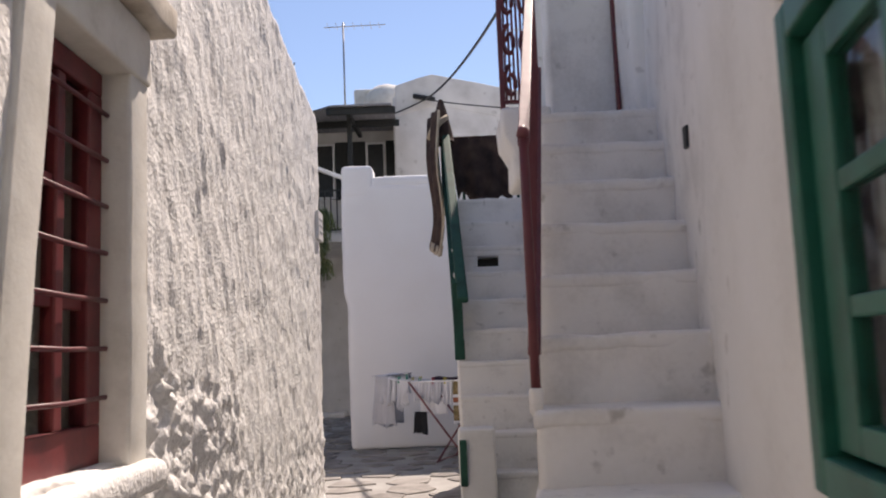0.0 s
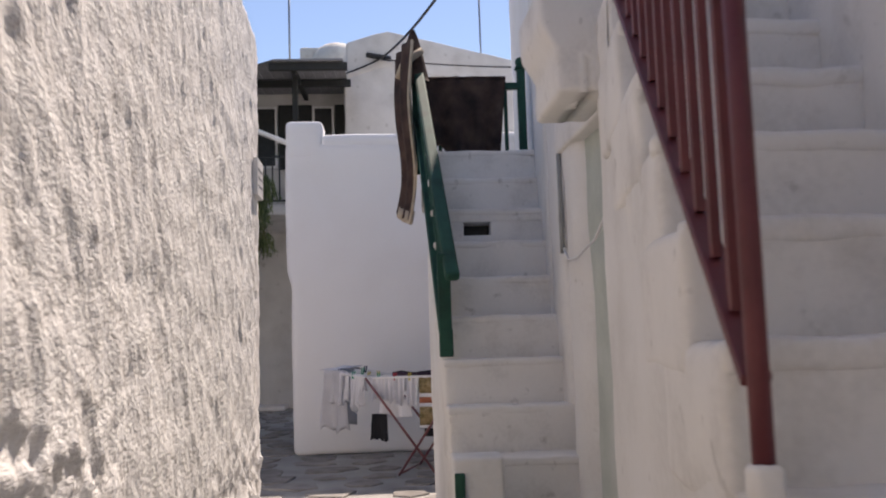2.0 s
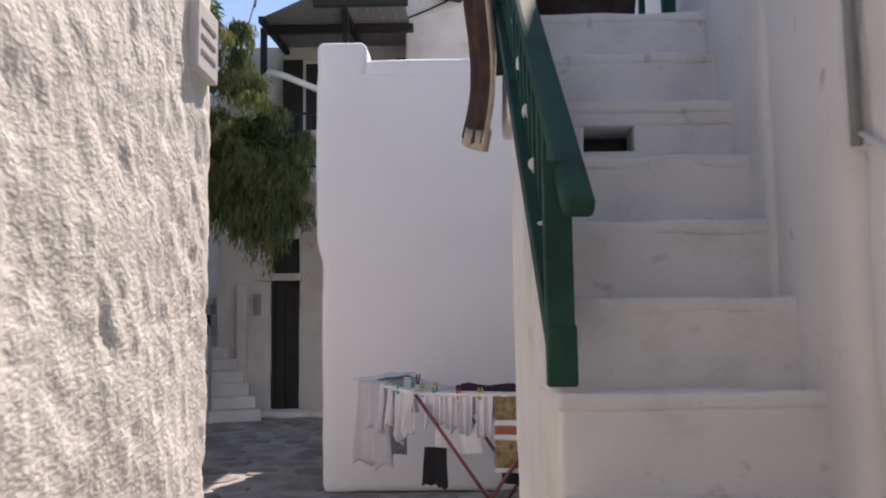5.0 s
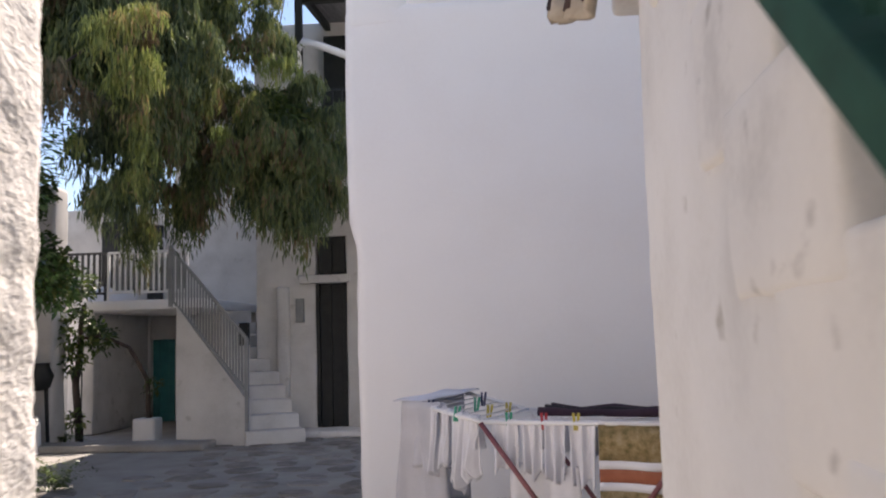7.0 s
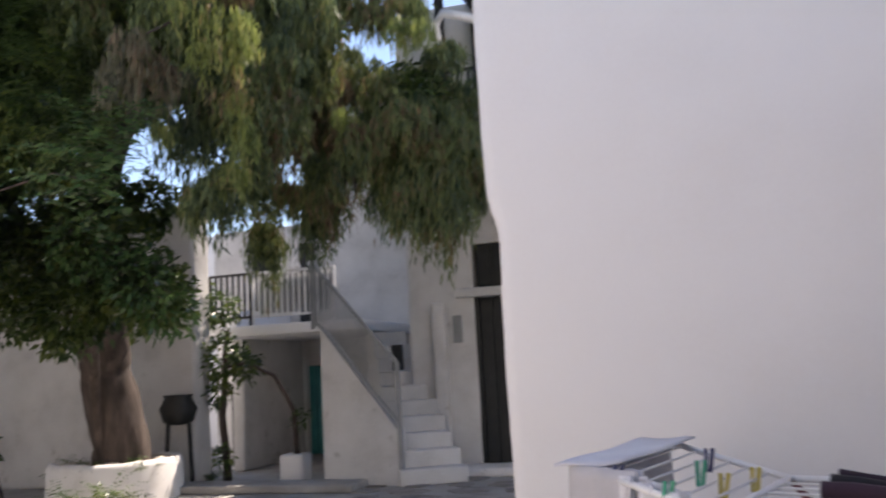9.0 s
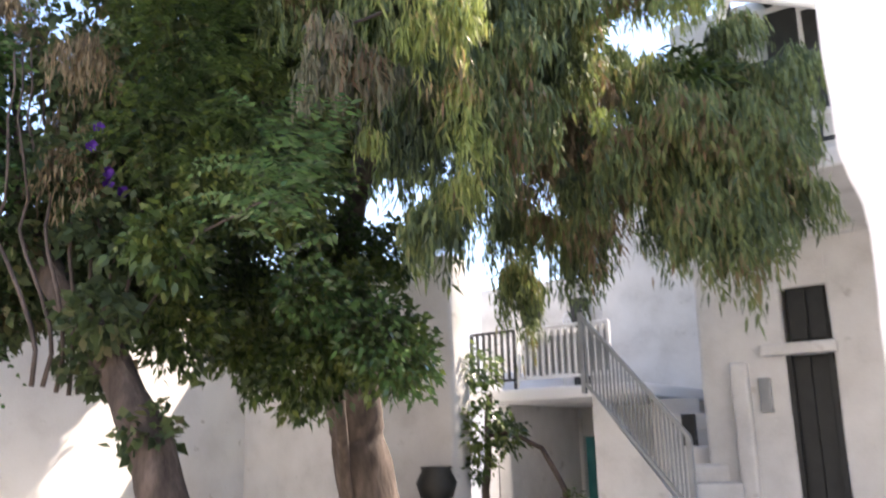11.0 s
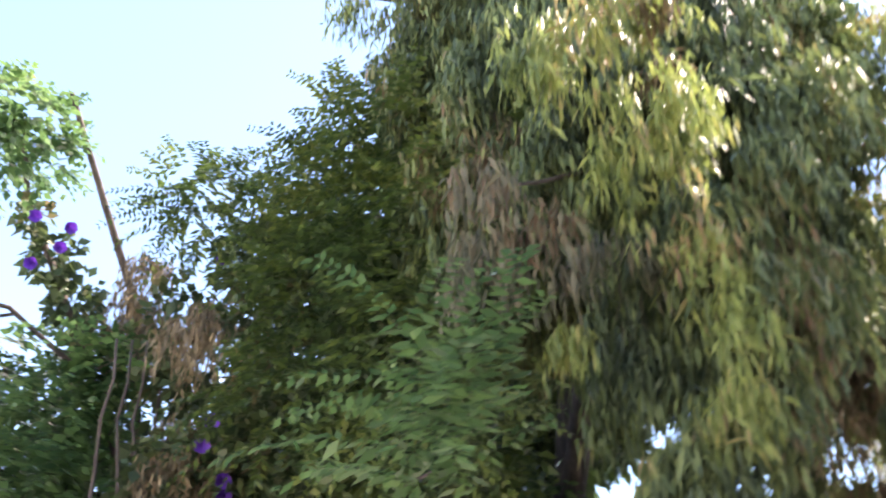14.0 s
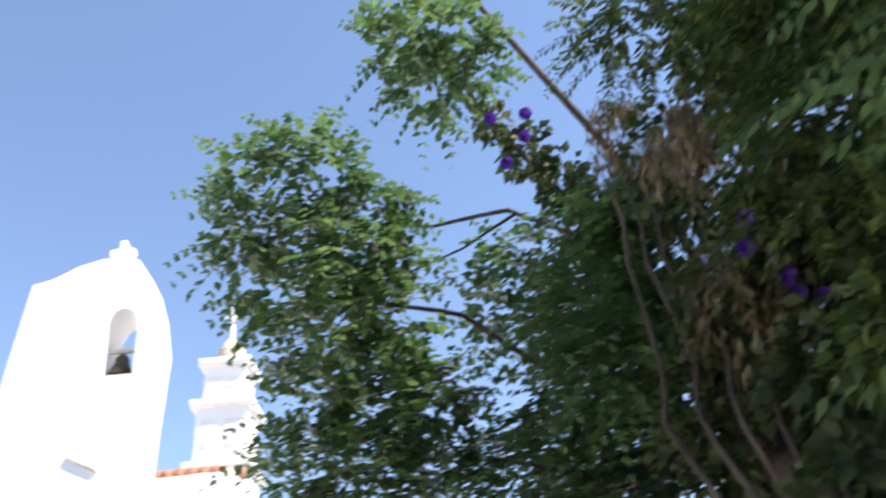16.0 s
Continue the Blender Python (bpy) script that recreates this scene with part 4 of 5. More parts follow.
def cable(pts, r, label, sag=0.0, mat=CABLE):
    bm = bmesh.new()
    a, b = Vector(pts[0]), Vector(pts[1])
    tube(bm, [a.lerp(b, k / 16) - Vector((0, 0, 4 * sag * (k / 16) * (1 - k / 16))) for k in range(17)], r, 6)
    return tagged(part("overhead_cable", bm, mat, smooth=True), label, "cable", "overhead cables")


cable([(-0.25, 17.8, 6.62), (1.3, 8.5, 5.8)], 0.022, "thick black cable sagging from the veranda house", 0.30)
cable([(-0.25, 17.8, 6.62), (2.2, 13.0, 4.9)], 0.013, "black cable along the parapet of the veranda house", 0.05)
cable([(-0.25, 17.8, 6.62), (-1.6, 17.8, 6.15)], 0.016, "black cable along the parapet of the veranda house", 0.05)
cable([(-0.5, 17.85, 6.72), (-0.05, 17.75, 6.60)], 0.05, "bundle of black cables on the house corner", 0.0)
cable([(-2.7, 16.0, 6.9), (-4.5, 21.0, 6.6)], 0.01, "thin string of wire with small lamps", 0.10)
one = thing("wire_pole", "thin metal pole holding a wire over the veranda", "pole")
bm = bmesh.new()
tube(bm, [(-2.95, 16.1, 5.9), (-2.85, 16.2, 6.9)], 0.014, 6)
part("pole", bm, STEEL, one, smooth=True)

# ---- clothes airer ----
rack = thing("clothes_airer", "white folding clothes airer loaded with washing", "clothes airer")
FL, FR, BR, BL = Vector((-0.46, 10.22, 0.94)), Vector((0.46, 9.86, 0.94)), Vector((0.68, 10.48, 0.94)), Vector((-0.24, 10.86, 0.94))
WL, WB = Vector((-0.84, 10.75, 0.995)), Vector((-0.62, 11.4, 1.01))


def rod(name, a, b, r, mat, parent, label=""):
    bm = bmesh.new()
    tube(bm, [a, Vector(a).lerp(Vector(b), 0.5), b], r, 7)
    return part(name, bm, mat, parent, label, smooth=True)


for a, b in ((FL, FR), (FR, BR), (BR, BL), (BL, FL), (FL, WL), (WL, WB), (WB, BL)):
    rod("frame_rod", a, b, 0.011, PAINTW, rack)
for k in range(1, 7):
    u = k / 7
    rod("wire", FL.lerp(BL, u), FR.lerp(BR, u), 0.004, PAINTW, rack)
    rod("wire", FL.lerp(WL, u), BL.lerp(WB, u), 0.004, PAINTW, rack)
for a, b in ((FL + Vector((0.0, -0.055, 0.0)), (0.20, 9.98, 0.02)), (FR + Vector((-0.02, -0.05, 0)), (-0.16, 10.10, 0.02)), (BL, (0.42, 10.60, 0.02)), (BR, (0.06, 10.74, 0.02))):
    rod("leg", a, b, 0.012, ROSE, rack, "rose-red enamelled leg")
rod("leg_spreader", (0.20, 9.98, 0.03), (0.42, 10.60, 0.03), 0.01, ROSE, rack)
rod("leg_spreader", (-0.16, 10.10, 0.03), (0.06, 10.74, 0.03), 0.01, ROSE, rack)


def wash(name, label, a, b, drop, mat, folds=3, depth=0.018, seed=0, taper=0.0, ragged=0.0, back=True):
    ob = thing(name, label, "laundry", "washing on the airer")
    a, b = Vector(a), Vector(b)
    sheet("front_fall", hang(a.x, b.x, a.y, b.y, a.z + 0.014, drop, folds, depth, seed, taper=taper, ragged=ragged), mat, ob, thick=0.006)
    if back:
        n = Vector((-(b - a).y, (b - a).x, 0)).normalized() * 0.035
        sheet("back_fall", hang(a.x + n.x, b.x + n.x, a.y + n.y, b.y + n.y, a.z + 0.012, drop * 0.55, folds, depth, seed + 3, taper=taper), mat, ob, thick=0.006)
    return ob


wash("bed_sheet", "pale grey cotton sheet hanging from the airer wing", WL + Vector((0.0, 0.0, 0)), WB, 0.62, GREYCLOTH, 2, 0.03, 1, ragged=0.1)
wash("bed_sheet", "pale grey cotton sheet hanging from the airer wing", WL + Vector((-0.05, -0.02, 0)), WL + Vector((0.16, -0.20, -0.02)), 0.60, GREYCLOTH, 1.3, 0.03, 2, taper=-0.3, ragged=0.12)
sheet_top = thing("white_towel", "white towel laid flat over the end of the airer", "laundry", "washing on the airer")
sheet("cloth", [[WL.lerp(WB, i / 8) + Vector((-0.10 + 0.20 * j / 6, -0.04, 0.02 + 0.004 * math.sin(j * 1.2 + i))) for j in range(7)] for i in range(9)], CLOTH, sheet_top, thick=0.008)
for k in range(4):
    u = 0.28 + 0.17 * k
    p = FL.lerp(WL, 1 - u)
    wash("sock" if k % 2 else "vest", "limp white cotton garment pegged on the airer", p, FL.lerp(WL, 1 - u - 0.13), 0.34 - 0.06 * (k % 2), CLOTH, 1.5, 0.03, k + 5, taper=0.25, ragged=0.25)
for k, (u, w, d) in enumerate(((0.05, 0.13, 0.22), (0.20, 0.10, 0.24), (0.31, 0.10, 0.26), (0.43, 0.12, 0.28))):
    wash("undergarment", "small white cotton garment pegged on the airer", FL.lerp(FR, u), FL.lerp(FR, u + w), d, CLOTH, 2, 0.022, k + 12, taper=0.15, ragged=0.2)
shorts = wash("shorts", "white top above black cotton shorts on the airer", FL.lerp(FR, 0.13).lerp(BL, 0.12) - Vector((0, 0, 0.20)), FL.lerp(FR, 0.46) - Vector((0, 0, 0.20)), 0.19, CLOTH, 1.5, 0.02, 20, back=False)
wash("black_shorts", "black cotton shorts hanging below white washing", FL.lerp(FR, 0.06) - Vector((0, -0.03, 0.36)), FL.lerp(FR, 0.22) - Vector((0, -0.03, 0.36)), 0.25, BLACKCLOTH, 1, 0.02, 21, taper=-0.15, ragged=0.3, back=False)
tw0 = thing("striped_towel", "patterned brown towel with rust and white bands on the airer", "laundry", "washing on the airer")
a, b = FL.lerp(FR, 0.56), FL.lerp(FR, 0.97)
top = 0.955
for h, m, nm in ((0.018, CLOTH, "white_band"), (0.15, TOWEL, "patterned_band"), (0.035, CLOTH, "white_band"), (0.055, RUST, "rust_band"), (0.035, CLOTH, "white_band"), (0.17, TOWEL, "patterned_band"), (0.03, CLOTH, "white_band")):
    g = []
    for i in range(17):
        u = i / 16
        p = a.lerp(b, u)
        g.append([(p.x - 0.008 * math.sin(u * 9 + z * 3), p.y - 0.022 - 0.012 * math.sin(u * 9 + z * 4), z) for z in (top, top - h / 2, top - h)])
    sheet(nm, g, m, tw0, thick=0.006)
    top -= h
wash("dark_trousers", "black trousers hanging at the end of the airer", FR - Vector((0.02, 0, 0)), FR.lerp(BR, 0.5), 0.5, BLACKCLOTH, 1.5, 0.02, 30)
wash("dark_trousers", "black trousers hanging under the airer", FL.lerp(FR, 0.6) + Vector((0, 0.12, -0.42)), FL.lerp(FR, 0.95) + Vector((0, 0.12, -0.42)), 0.16, BLACKCLOTH, 1.5, 0.02, 31, back=False)
for k, (u, m) in enumerate(((0.55, WINECLOTH), (0.72, BLACKCLOTH), (0.88, WINECLOTH))):
    ob = thing("folded_trousers", "dark trousers laid along the wires of the airer", "laundry", "washing on the airer")
    p, q = FL.lerp(BL, u), FR.lerp(BR, u)
    bm = bmesh.new()
    tube(bm, [p.lerp(q, 0.16 + 0.82 * j / 10) + Vector((0, 0.01 * math.sin(j), 0.012 + 0.006 * math.cos(j * 1.7))) for j in range(11)], [0.022 + 0.006 * math.sin(j * 1.3 + k) for j in range(11)], 8)
    part("roll", bm, m, ob, smooth=True)
for k, (p, c, tilt) in enumerate(((FL.lerp(WL, 0.75), "blue", 0.5), (FL.lerp(WL, 0.62) + Vector((0.22, 0.3, 0.02)), "blue", 0.1), (FL.lerp(WL, 0.42) + Vector((0.12, 0.18, 0.02)), "green", 0.1), (FL.lerp(WL, 0.33), "green", 0.2), (FL.lerp(BL, 0.55) + Vector((-0.1, 0.1, 0)), "yellow", 0.15), (FL.lerp(BL, 0.75) + Vector((-0.05, 0.1, 0)), "yellow", 0.1), (FL.lerp(FR, 0.14), "green", 0.0), (FL.lerp(FR, 0.31), "red", 0.0), (FL.lerp(FR, 0.46), "yellow", 0.0))):
    pg = thing("clothes_peg", c + " plastic clothes peg clipped on the airer", "peg", "clothes pegs")
    for s in (-1, 1):
        d = Vector((tilt, -tilt * 0.5, 1)).normalized()
        one_bar("jaw", p - d * 0.03 + Vector((0.006 * s, 0, 0)), p + d * 0.045 + Vector((0.011 * s, 0, 0)), 0.008, 0.012, PEG[c], pg, bevel=0.002)

# ---- trees ----
VINE_LEAF = leaf_material("vine_leaf", [(0.03, 0.05, 0.02), (0.05, 0.08, 0.03), (0.085, 0.12, 0.04), (0.20, 0.15, 0.08)], patch=1.3)
PINNATE = leaf_material("pinnate_leaf", [(0.055, 0.115, 0.045), (0.085, 0.16, 0.06), (0.12, 0.22, 0.075), (0.18, 0.28, 0.10)], rough=0.2, through_light=0.35)
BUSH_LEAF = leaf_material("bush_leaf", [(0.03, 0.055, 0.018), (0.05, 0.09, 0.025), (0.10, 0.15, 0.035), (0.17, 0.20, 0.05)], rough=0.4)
DRY = leaf_material("dry_leaf", [(0.10, 0.07, 0.04), (0.20, 0.145, 0.08), (0.32, 0.25, 0.15)], rough=0.8, through_light=0.25)
PETAL = leaf_material("purple_petal", [(0.06, 0.012, 0.22), (0.11, 0.025, 0.34)], rough=0.6)
rng = np.random.default_rng(5)


def unit(a):
    return a / np.maximum(np.linalg.norm(a, axis=-1, keepdims=True), 1e-9)


def leaves(pts, axis, length, ratio, rng, sag=0.12):
    m = len(pts)
    side = unit(np.cross(axis, rng.normal(size=(m, 3))))
    ll = (length * rng.uniform(0.6, 1.3, m))[:, None]
    w = ll * ratio * rng.uniform(0.8, 1.25, m)[:, None]
    drop = np.array([0, 0, -1.0]) * ll * sag
    return np.stack([pts, pts + axis * ll * 0.42 + side * w, pts + axis * ll + drop, pts + axis * ll * 0.42 - side * w], 1).reshape(-1, 3)


def tufts(clumps, per, rng, length=0.06, ratio=0.2, inner=0.4):
    """Bushy clumps of short leaves that point outwards and up."""
    out = []
    for x, y, z, r in clumps:
        k = int(per * r * r)
        d = unit(rng.normal(size=(k, 3)))
        bump = np.array([0.75 + 0.45 * noise.noise(Vector(q) * 2.2 + Vector((x, y, z))) for q in d])[:, None]
        pts = np.array([x, y, z]) + d * r * bump * rng.uniform(inner, 1.0, (k, 1)) ** 0.6
        axis = unit(d + rng.normal(size=(k, 3)) * 0.7 + np.array([0, 0, -0.15]))
        out.append(leaves(pts, axis, length, ratio, rng, 0.2))
    return np.concatenate(out)


def fronds(origins, dirs, length, pairs, rng, leaflet=0.055, ratio=0.2):
    """Pinnate leaves: leaflets in pairs along an arching stalk."""
    out = []
    for o, d, L in zip(origins, dirs, length):
        d = unit(np.array(d))
        side = unit(np.cross(d, np.array([0.05, 0.02, 1.0])))
        u = np.linspace(0.15, 1, pairs)[:, None]
        mid = np.array(o) + d * u * L + np.array([0, 0, -1.0]) * (u ** 2) * L * 0.38
        for s in (-1, 1):
            axis = unit(side * s + d * 0.45 + np.array([0, 0, -0.45]) + rng.normal(size=(pairs, 3)) * 0.22)
            ll = leaflet * (1.15 - 0.55 * u) * rng.uniform(0.7, 1.2, (pairs, 1))
            w = unit(np.cross(axis, np.array([0, 0, 1.0]) + rng.normal(size=(pairs, 3)) * 0.25)) * ll * ratio
            out.append(np.stack([mid, mid + axis * ll * 0.4 + w, mid + axis * ll, mid + axis * ll * 0.4 - w], 1).reshape(-1, 3))
    return np.concatenate(out)


def quads(name, v, mat, parent, label="", kind="stuff"):
    me = bpy.data.meshes.new(name)
    n = len(v) // 4
    me.vertices.add(len(v))
    me.vertices.foreach_set("co", v.astype(np.float32).ravel())
    me.loops.add(4 * n)
    me.loops.foreach_set("vertex_index", np.arange(4 * n, dtype=np.int32))
    me.polygons.add(n)
    me.polygons.foreach_set("loop_start", np.arange(0, 4 * n, 4, dtype=np.int32))
    me.update(calc_edges=True)
    me.validate()
    me.materials.append(mat)
    return link(name, me, parent, label, kind)


def limb(name, pts, r0, r1, parent, mat=BARK, sides=10, wob=0.03):
    """A tapered, slightly crooked limb through the points."""
    p = [Vector(q) for q in pts]
    fine = []
    for a, b in zip(p, p[1:]):
        for k in range(5):
            fine.append(a.lerp(b, k / 5) + noise.noise_vector(a.lerp(b, k / 5) * 1.7) * wob)
    fine.append(p[-1])
    n = len(fine) - 1
    bm = bmesh.new()
    tube(bm, fine, [r0 + (r1 - r0) * (k / n) ** 0.8 for k in range(n + 1)], sides)
    for v in bm.verts:
        v.co += noise.noise_vector(v.co * 6) * r0 * 0.12
    return part(name, bm, mat, parent, smooth=True)


def cascades(heads, rng, twigs=46, n=30, length=0.10, ratio=0.085, loose=0.02):
    """Hanging tresses: from each head (x, y, z, spread, fall) twigs arch outwards and drop, set with narrow drooping leaves."""
    out = []
    for x, y, z, r, fall in heads:
        k = max(8, int(twigs * (r / 0.25) ** 1.3))
        ang = rng.uniform(0, 2 * math.pi, k)
        rad = r * np.sqrt(rng.uniform(0.02, 1, k))
        flat = np.stack([np.cos(ang), np.sin(ang), np.zeros(k)], 1)
        start = np.array([x, y, z]) + flat * (rad * 0.35)[:, None] + np.array([0, 0, 1.0]) * (rng.uniform(-0.1, 0.25, k) * r)[:, None]
        drop = fall * rng.uniform(0.35, 1.0, k) * (1.05 - 0.45 * rad / r)
        u = rng.uniform(0, 1, (k, n, 1))
        pts = start[:, None] + flat[:, None] * (rad * 0.75)[:, None, None] * np.sqrt(u) + np.array([0, 0, -1.0]) * (u ** 1.4) * drop[:, None, None]
        pts = (pts + rng.normal(size=pts.shape) * loose).reshape(-1, 3)
        a2 = rng.uniform(0, 2 * math.pi, len(pts))
        tilt = np.abs(rng.normal(0.1, 0.38, len(pts)))
        axis = np.stack([np.cos(a2) * np.sin(tilt), np.sin(a2) * np.sin(tilt), -np.cos(tilt)], 1)
        out.append(leaves(pts, axis, length, ratio, rng, 0.15))
    return np.concatenate(out)


def shell(centre, axes, n, rng, low, spread, fall):
    """Heads for tresses over the outside of a crown."""
    heads = []
    while len(heads) < n:
        d = unit(rng.normal(size=3))
        p = np.array(centre) + d * np.array(axes) * rng.uniform(0.86, 1.04)
        if p[2] > low:
            heads.append((p[0], p[1], p[2], spread * rng.uniform(0.7, 1.3), fall * rng.uniform(0.6, 1.3)))
    return heads


def clump_fronds(clumps, per, rng, lo=0.22, hi=0.38, pairs=6, leaflet=0.086, ratio=0.33):
    o, d, L = [], [], []
    for x, y, z, r in clumps:
        for _ in range(int(per * r * r)):
            q = unit(rng.normal(size=3))
            o.append(np.array([x, y, z]) + q * r * rng.uniform(0.35, 0.8) * np.array([1, 1, 0.85]))
            d.append(unit(q + rng.normal(size=3) * 0.35 + np.array([0, 0, 0.1])))
            L.append(rng.uniform(lo, hi))
    return fronds(o, d, L, pairs, rng, leaflet, ratio)


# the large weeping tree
# young leaves, with the sun on the front tresses put into the colour
YOUNG_LIT = leaf_material("sunlit_young_leaf", [(0.12, 0.165, 0.05), (0.21, 0.26, 0.07), (0.31, 0.35, 0.10), (0.38, 0.25, 0.12)], rough=0.5, through_light=0.4, patch=2.6)
TAN = leaf_material("tan_leaf", [(0.085, 0.09, 0.05), (0.13, 0.13, 0.075), (0.19, 0.165, 0.10), (0.20, 0.12, 0.07)], rough=0.7, through_light=0.3, patch=3.0)
weep = thing("weeping_tree", "large weeping tree with narrow hanging leaves over the court", "tree")
limb("trunk", [(-7.22, 16.95, 0.0), (-7.22, 16.9, 0.68), (-7.34, 16.75, 1.6), (-7.0, 16.2, 2.6), (-6.7, 15.8, 3.2)], 0.36, 0.26, weep, sides=16)
for a in ([(-6.7, 15.8, 3.1), (-5.4, 15.0, 4.6), (-4.5, 14.2, 5.6), (-3.9, 13.4, 5.9)], [(-6.7, 15.8, 3.1), (-5.6, 15.2, 5.5), (-4.6, 14.4, 7.2)], [(-5.6, 15.2, 4.9), (-4.0, 15.1, 4.9), (-3.2, 14.8, 4.5), (-2.6, 14.6, 4.2)], [(-6.7, 15.8, 3.1), (-6.8, 14.6, 5.0), (-6.6, 13.8, 6.8)]):
    limb("limb", a, 0.11, 0.02, weep)
for a in ([(-4.3, 14.0, 5.7), (-3.9, 13.4, 4.7), (-3.5, 12.9, 4.2)], [(-4.2, 14.3, 5.2), (-3.9, 13.4, 4.1), (-3.9, 12.8, 3.7)], [(-3.3, 14.9, 4.6), (-3.0, 14.8, 4.9), (-2.8, 14.8, 5.1)], [(-4.4, 14.3, 6.0), (-4.8, 13.2, 6.0), (-4.8, 12.7, 5.7)]):
    limb("twig", a, 0.03, 0.008, weep, sides=6)
crown = shell((-4.2, 13.95, 5.0), (1.05, 1.05, 2.35), 150, rng, 4.0, 0.26, 0.62)
for k in range(30):
    crown.append((-2.72 + rng.normal() * 0.30, 14.95 + rng.normal() * 0.25, rng.uniform(2.75, 4.15), 0.22, rng.uniform(0.5, 0.95)))
for k in range(24):
    crown.append((-3.75 + rng.normal() * 0.25, 13.55 + rng.normal() * 0.22, rng.uniform(2.6, 4.2), 0.2, rng.uniform(0.45, 0.75)))
for k in range(24):
    crown.append((rng.uniform(-4.7, -3.2), rng.uniform(15.2, 15.9), rng.uniform(2.75, 4.6), 0.2, rng.uniform(0.6, 1.0)))
crown += [(-2.8, 14.78, 5.15, 0.2, 0.5), (-2.85, 14.8, 4.8, 0.2, 0.4), (-3.0, 14.7, 4.5, 0.22, 0.4), (-2.65, 14.7, 4.5, 0.2, 0.4), (-3.15, 14.6, 4.8, 0.2, 0.4)]
quads("crown", cascades(crown, rng, 44, 32, 0.088), LEAF, weep)
# front tresses that get the brighter sun-toned leaf
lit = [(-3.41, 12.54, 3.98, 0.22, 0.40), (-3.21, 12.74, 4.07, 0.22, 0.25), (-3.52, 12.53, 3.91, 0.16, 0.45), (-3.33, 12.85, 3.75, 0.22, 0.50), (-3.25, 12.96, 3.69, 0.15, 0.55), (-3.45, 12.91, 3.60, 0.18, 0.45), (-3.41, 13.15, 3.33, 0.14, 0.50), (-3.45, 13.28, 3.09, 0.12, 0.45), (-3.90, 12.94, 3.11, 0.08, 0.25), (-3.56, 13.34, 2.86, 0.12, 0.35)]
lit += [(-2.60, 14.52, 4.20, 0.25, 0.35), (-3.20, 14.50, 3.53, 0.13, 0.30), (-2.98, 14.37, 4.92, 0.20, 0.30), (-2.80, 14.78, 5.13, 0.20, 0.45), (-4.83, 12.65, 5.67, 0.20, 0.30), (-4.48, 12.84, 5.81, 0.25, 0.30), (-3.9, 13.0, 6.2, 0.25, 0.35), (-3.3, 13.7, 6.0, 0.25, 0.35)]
quads("sunlit_young_foliage", cascades(lit, rng, 34, 22, 0.075, 0.075), YOUNG_LIT, weep, "yellow-green young leaves with a sunlit tone in their colour")
worn = [(-3.91, 12.65, 3.64, 0.20, 0.60), (-3.87, 12.82, 3.50, 0.20, 0.55), (-4.07, 12.69, 3.45, 0.17, 0.45), (-3.82, 13.16, 3.52, 0.18, 0.4), (-3.46, 14.04, 4.12, 0.10, 0.22), (-4.3, 13.1, 4.5, 0.2, 0.5)]
quads("worn_foliage", cascades(worn, rng, 20, 24, 0.085), TAN, weep, "grey-green and tan ageing leaves")
dry = [(-4.11, 14.98, 4.17, 0.22, 1.0), (-3.93, 15.12, 4.10, 0.20, 1.2), (-3.61, 15.22, 4.15, 0.22, 1.0), (-4.20, 15.10, 3.86, 0.20, 1.1), (-3.86, 15.26, 3.87, 0.20, 1.1), (-3.38, 14.89, 3.45, 0.18, 1.0), (-3.6, 15.14, 3.2, 0.18, 1.0), (-3.32, 13.0, 3.98, 0.07, 0.12), (-3.2, 12.85, 4.1, 0.08, 0.1)]
quads("dry_foliage", cascades(dry, rng, 30, 28, 0.09), DRY, weep, "dry brown hanging leaves")
quads("far_tress", cascades([(x, y + 0.25, z + 0.15, r, f) for x, y, z, r, f in dry[:6]] + [(-3.4, 15.6, 4.3, 0.35, 0.9), (-4.5, 15.6, 4.6, 0.35, 1.0), (-2.9, 15.6, 4.2, 0.3, 0.9)], rng, 26, 26, 0.11), LEAF, weep)
# inner clumps use the darker bush leaf: the crown's inner shade as colour
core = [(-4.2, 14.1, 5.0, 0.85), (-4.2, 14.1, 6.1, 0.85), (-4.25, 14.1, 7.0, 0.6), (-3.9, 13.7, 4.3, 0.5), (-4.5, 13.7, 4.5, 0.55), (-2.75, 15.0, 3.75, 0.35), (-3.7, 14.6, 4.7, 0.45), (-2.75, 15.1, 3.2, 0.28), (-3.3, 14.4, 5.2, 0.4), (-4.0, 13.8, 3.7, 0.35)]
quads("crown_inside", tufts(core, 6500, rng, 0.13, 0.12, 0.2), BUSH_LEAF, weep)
# top clumps, with hidden ones added to keep sky light off the court
top = [(-4.9, 15.8, 8.2, 1.4), (-6.6, 15.6, 7.4, 1.5), (-4.6, 16.6, 7.2, 0.9), (-6.0, 17.0, 6.6, 1.4), (-7.8, 16.2, 6.0, 1.4), (-5.0, 16.8, 5.6, 0.8), (-8.6, 15.0, 5.0, 1.2), (-6.3, 16.2, 5.4, 1.0), (-4.7, 16.3, 5.6, 0.8), (-5.4, 16.6, 6.2, 1.0), (-4.2, 15.9, 6.3, 0.8), (-7.2, 16.6, 5.2, 1.1), (-5.6, 17.4, 5.6, 0.9), (-7.0, 15.2, 5.6, 1.0), (-9.8, 16.0, 4.6, 1.3), (-9.0, 16.6, 5.2, 1.2)]
quads("crown_top_and_shade", tufts(top, 5200, rng, 0.18, 0.18, 0.25), BUSH_LEAF, weep)

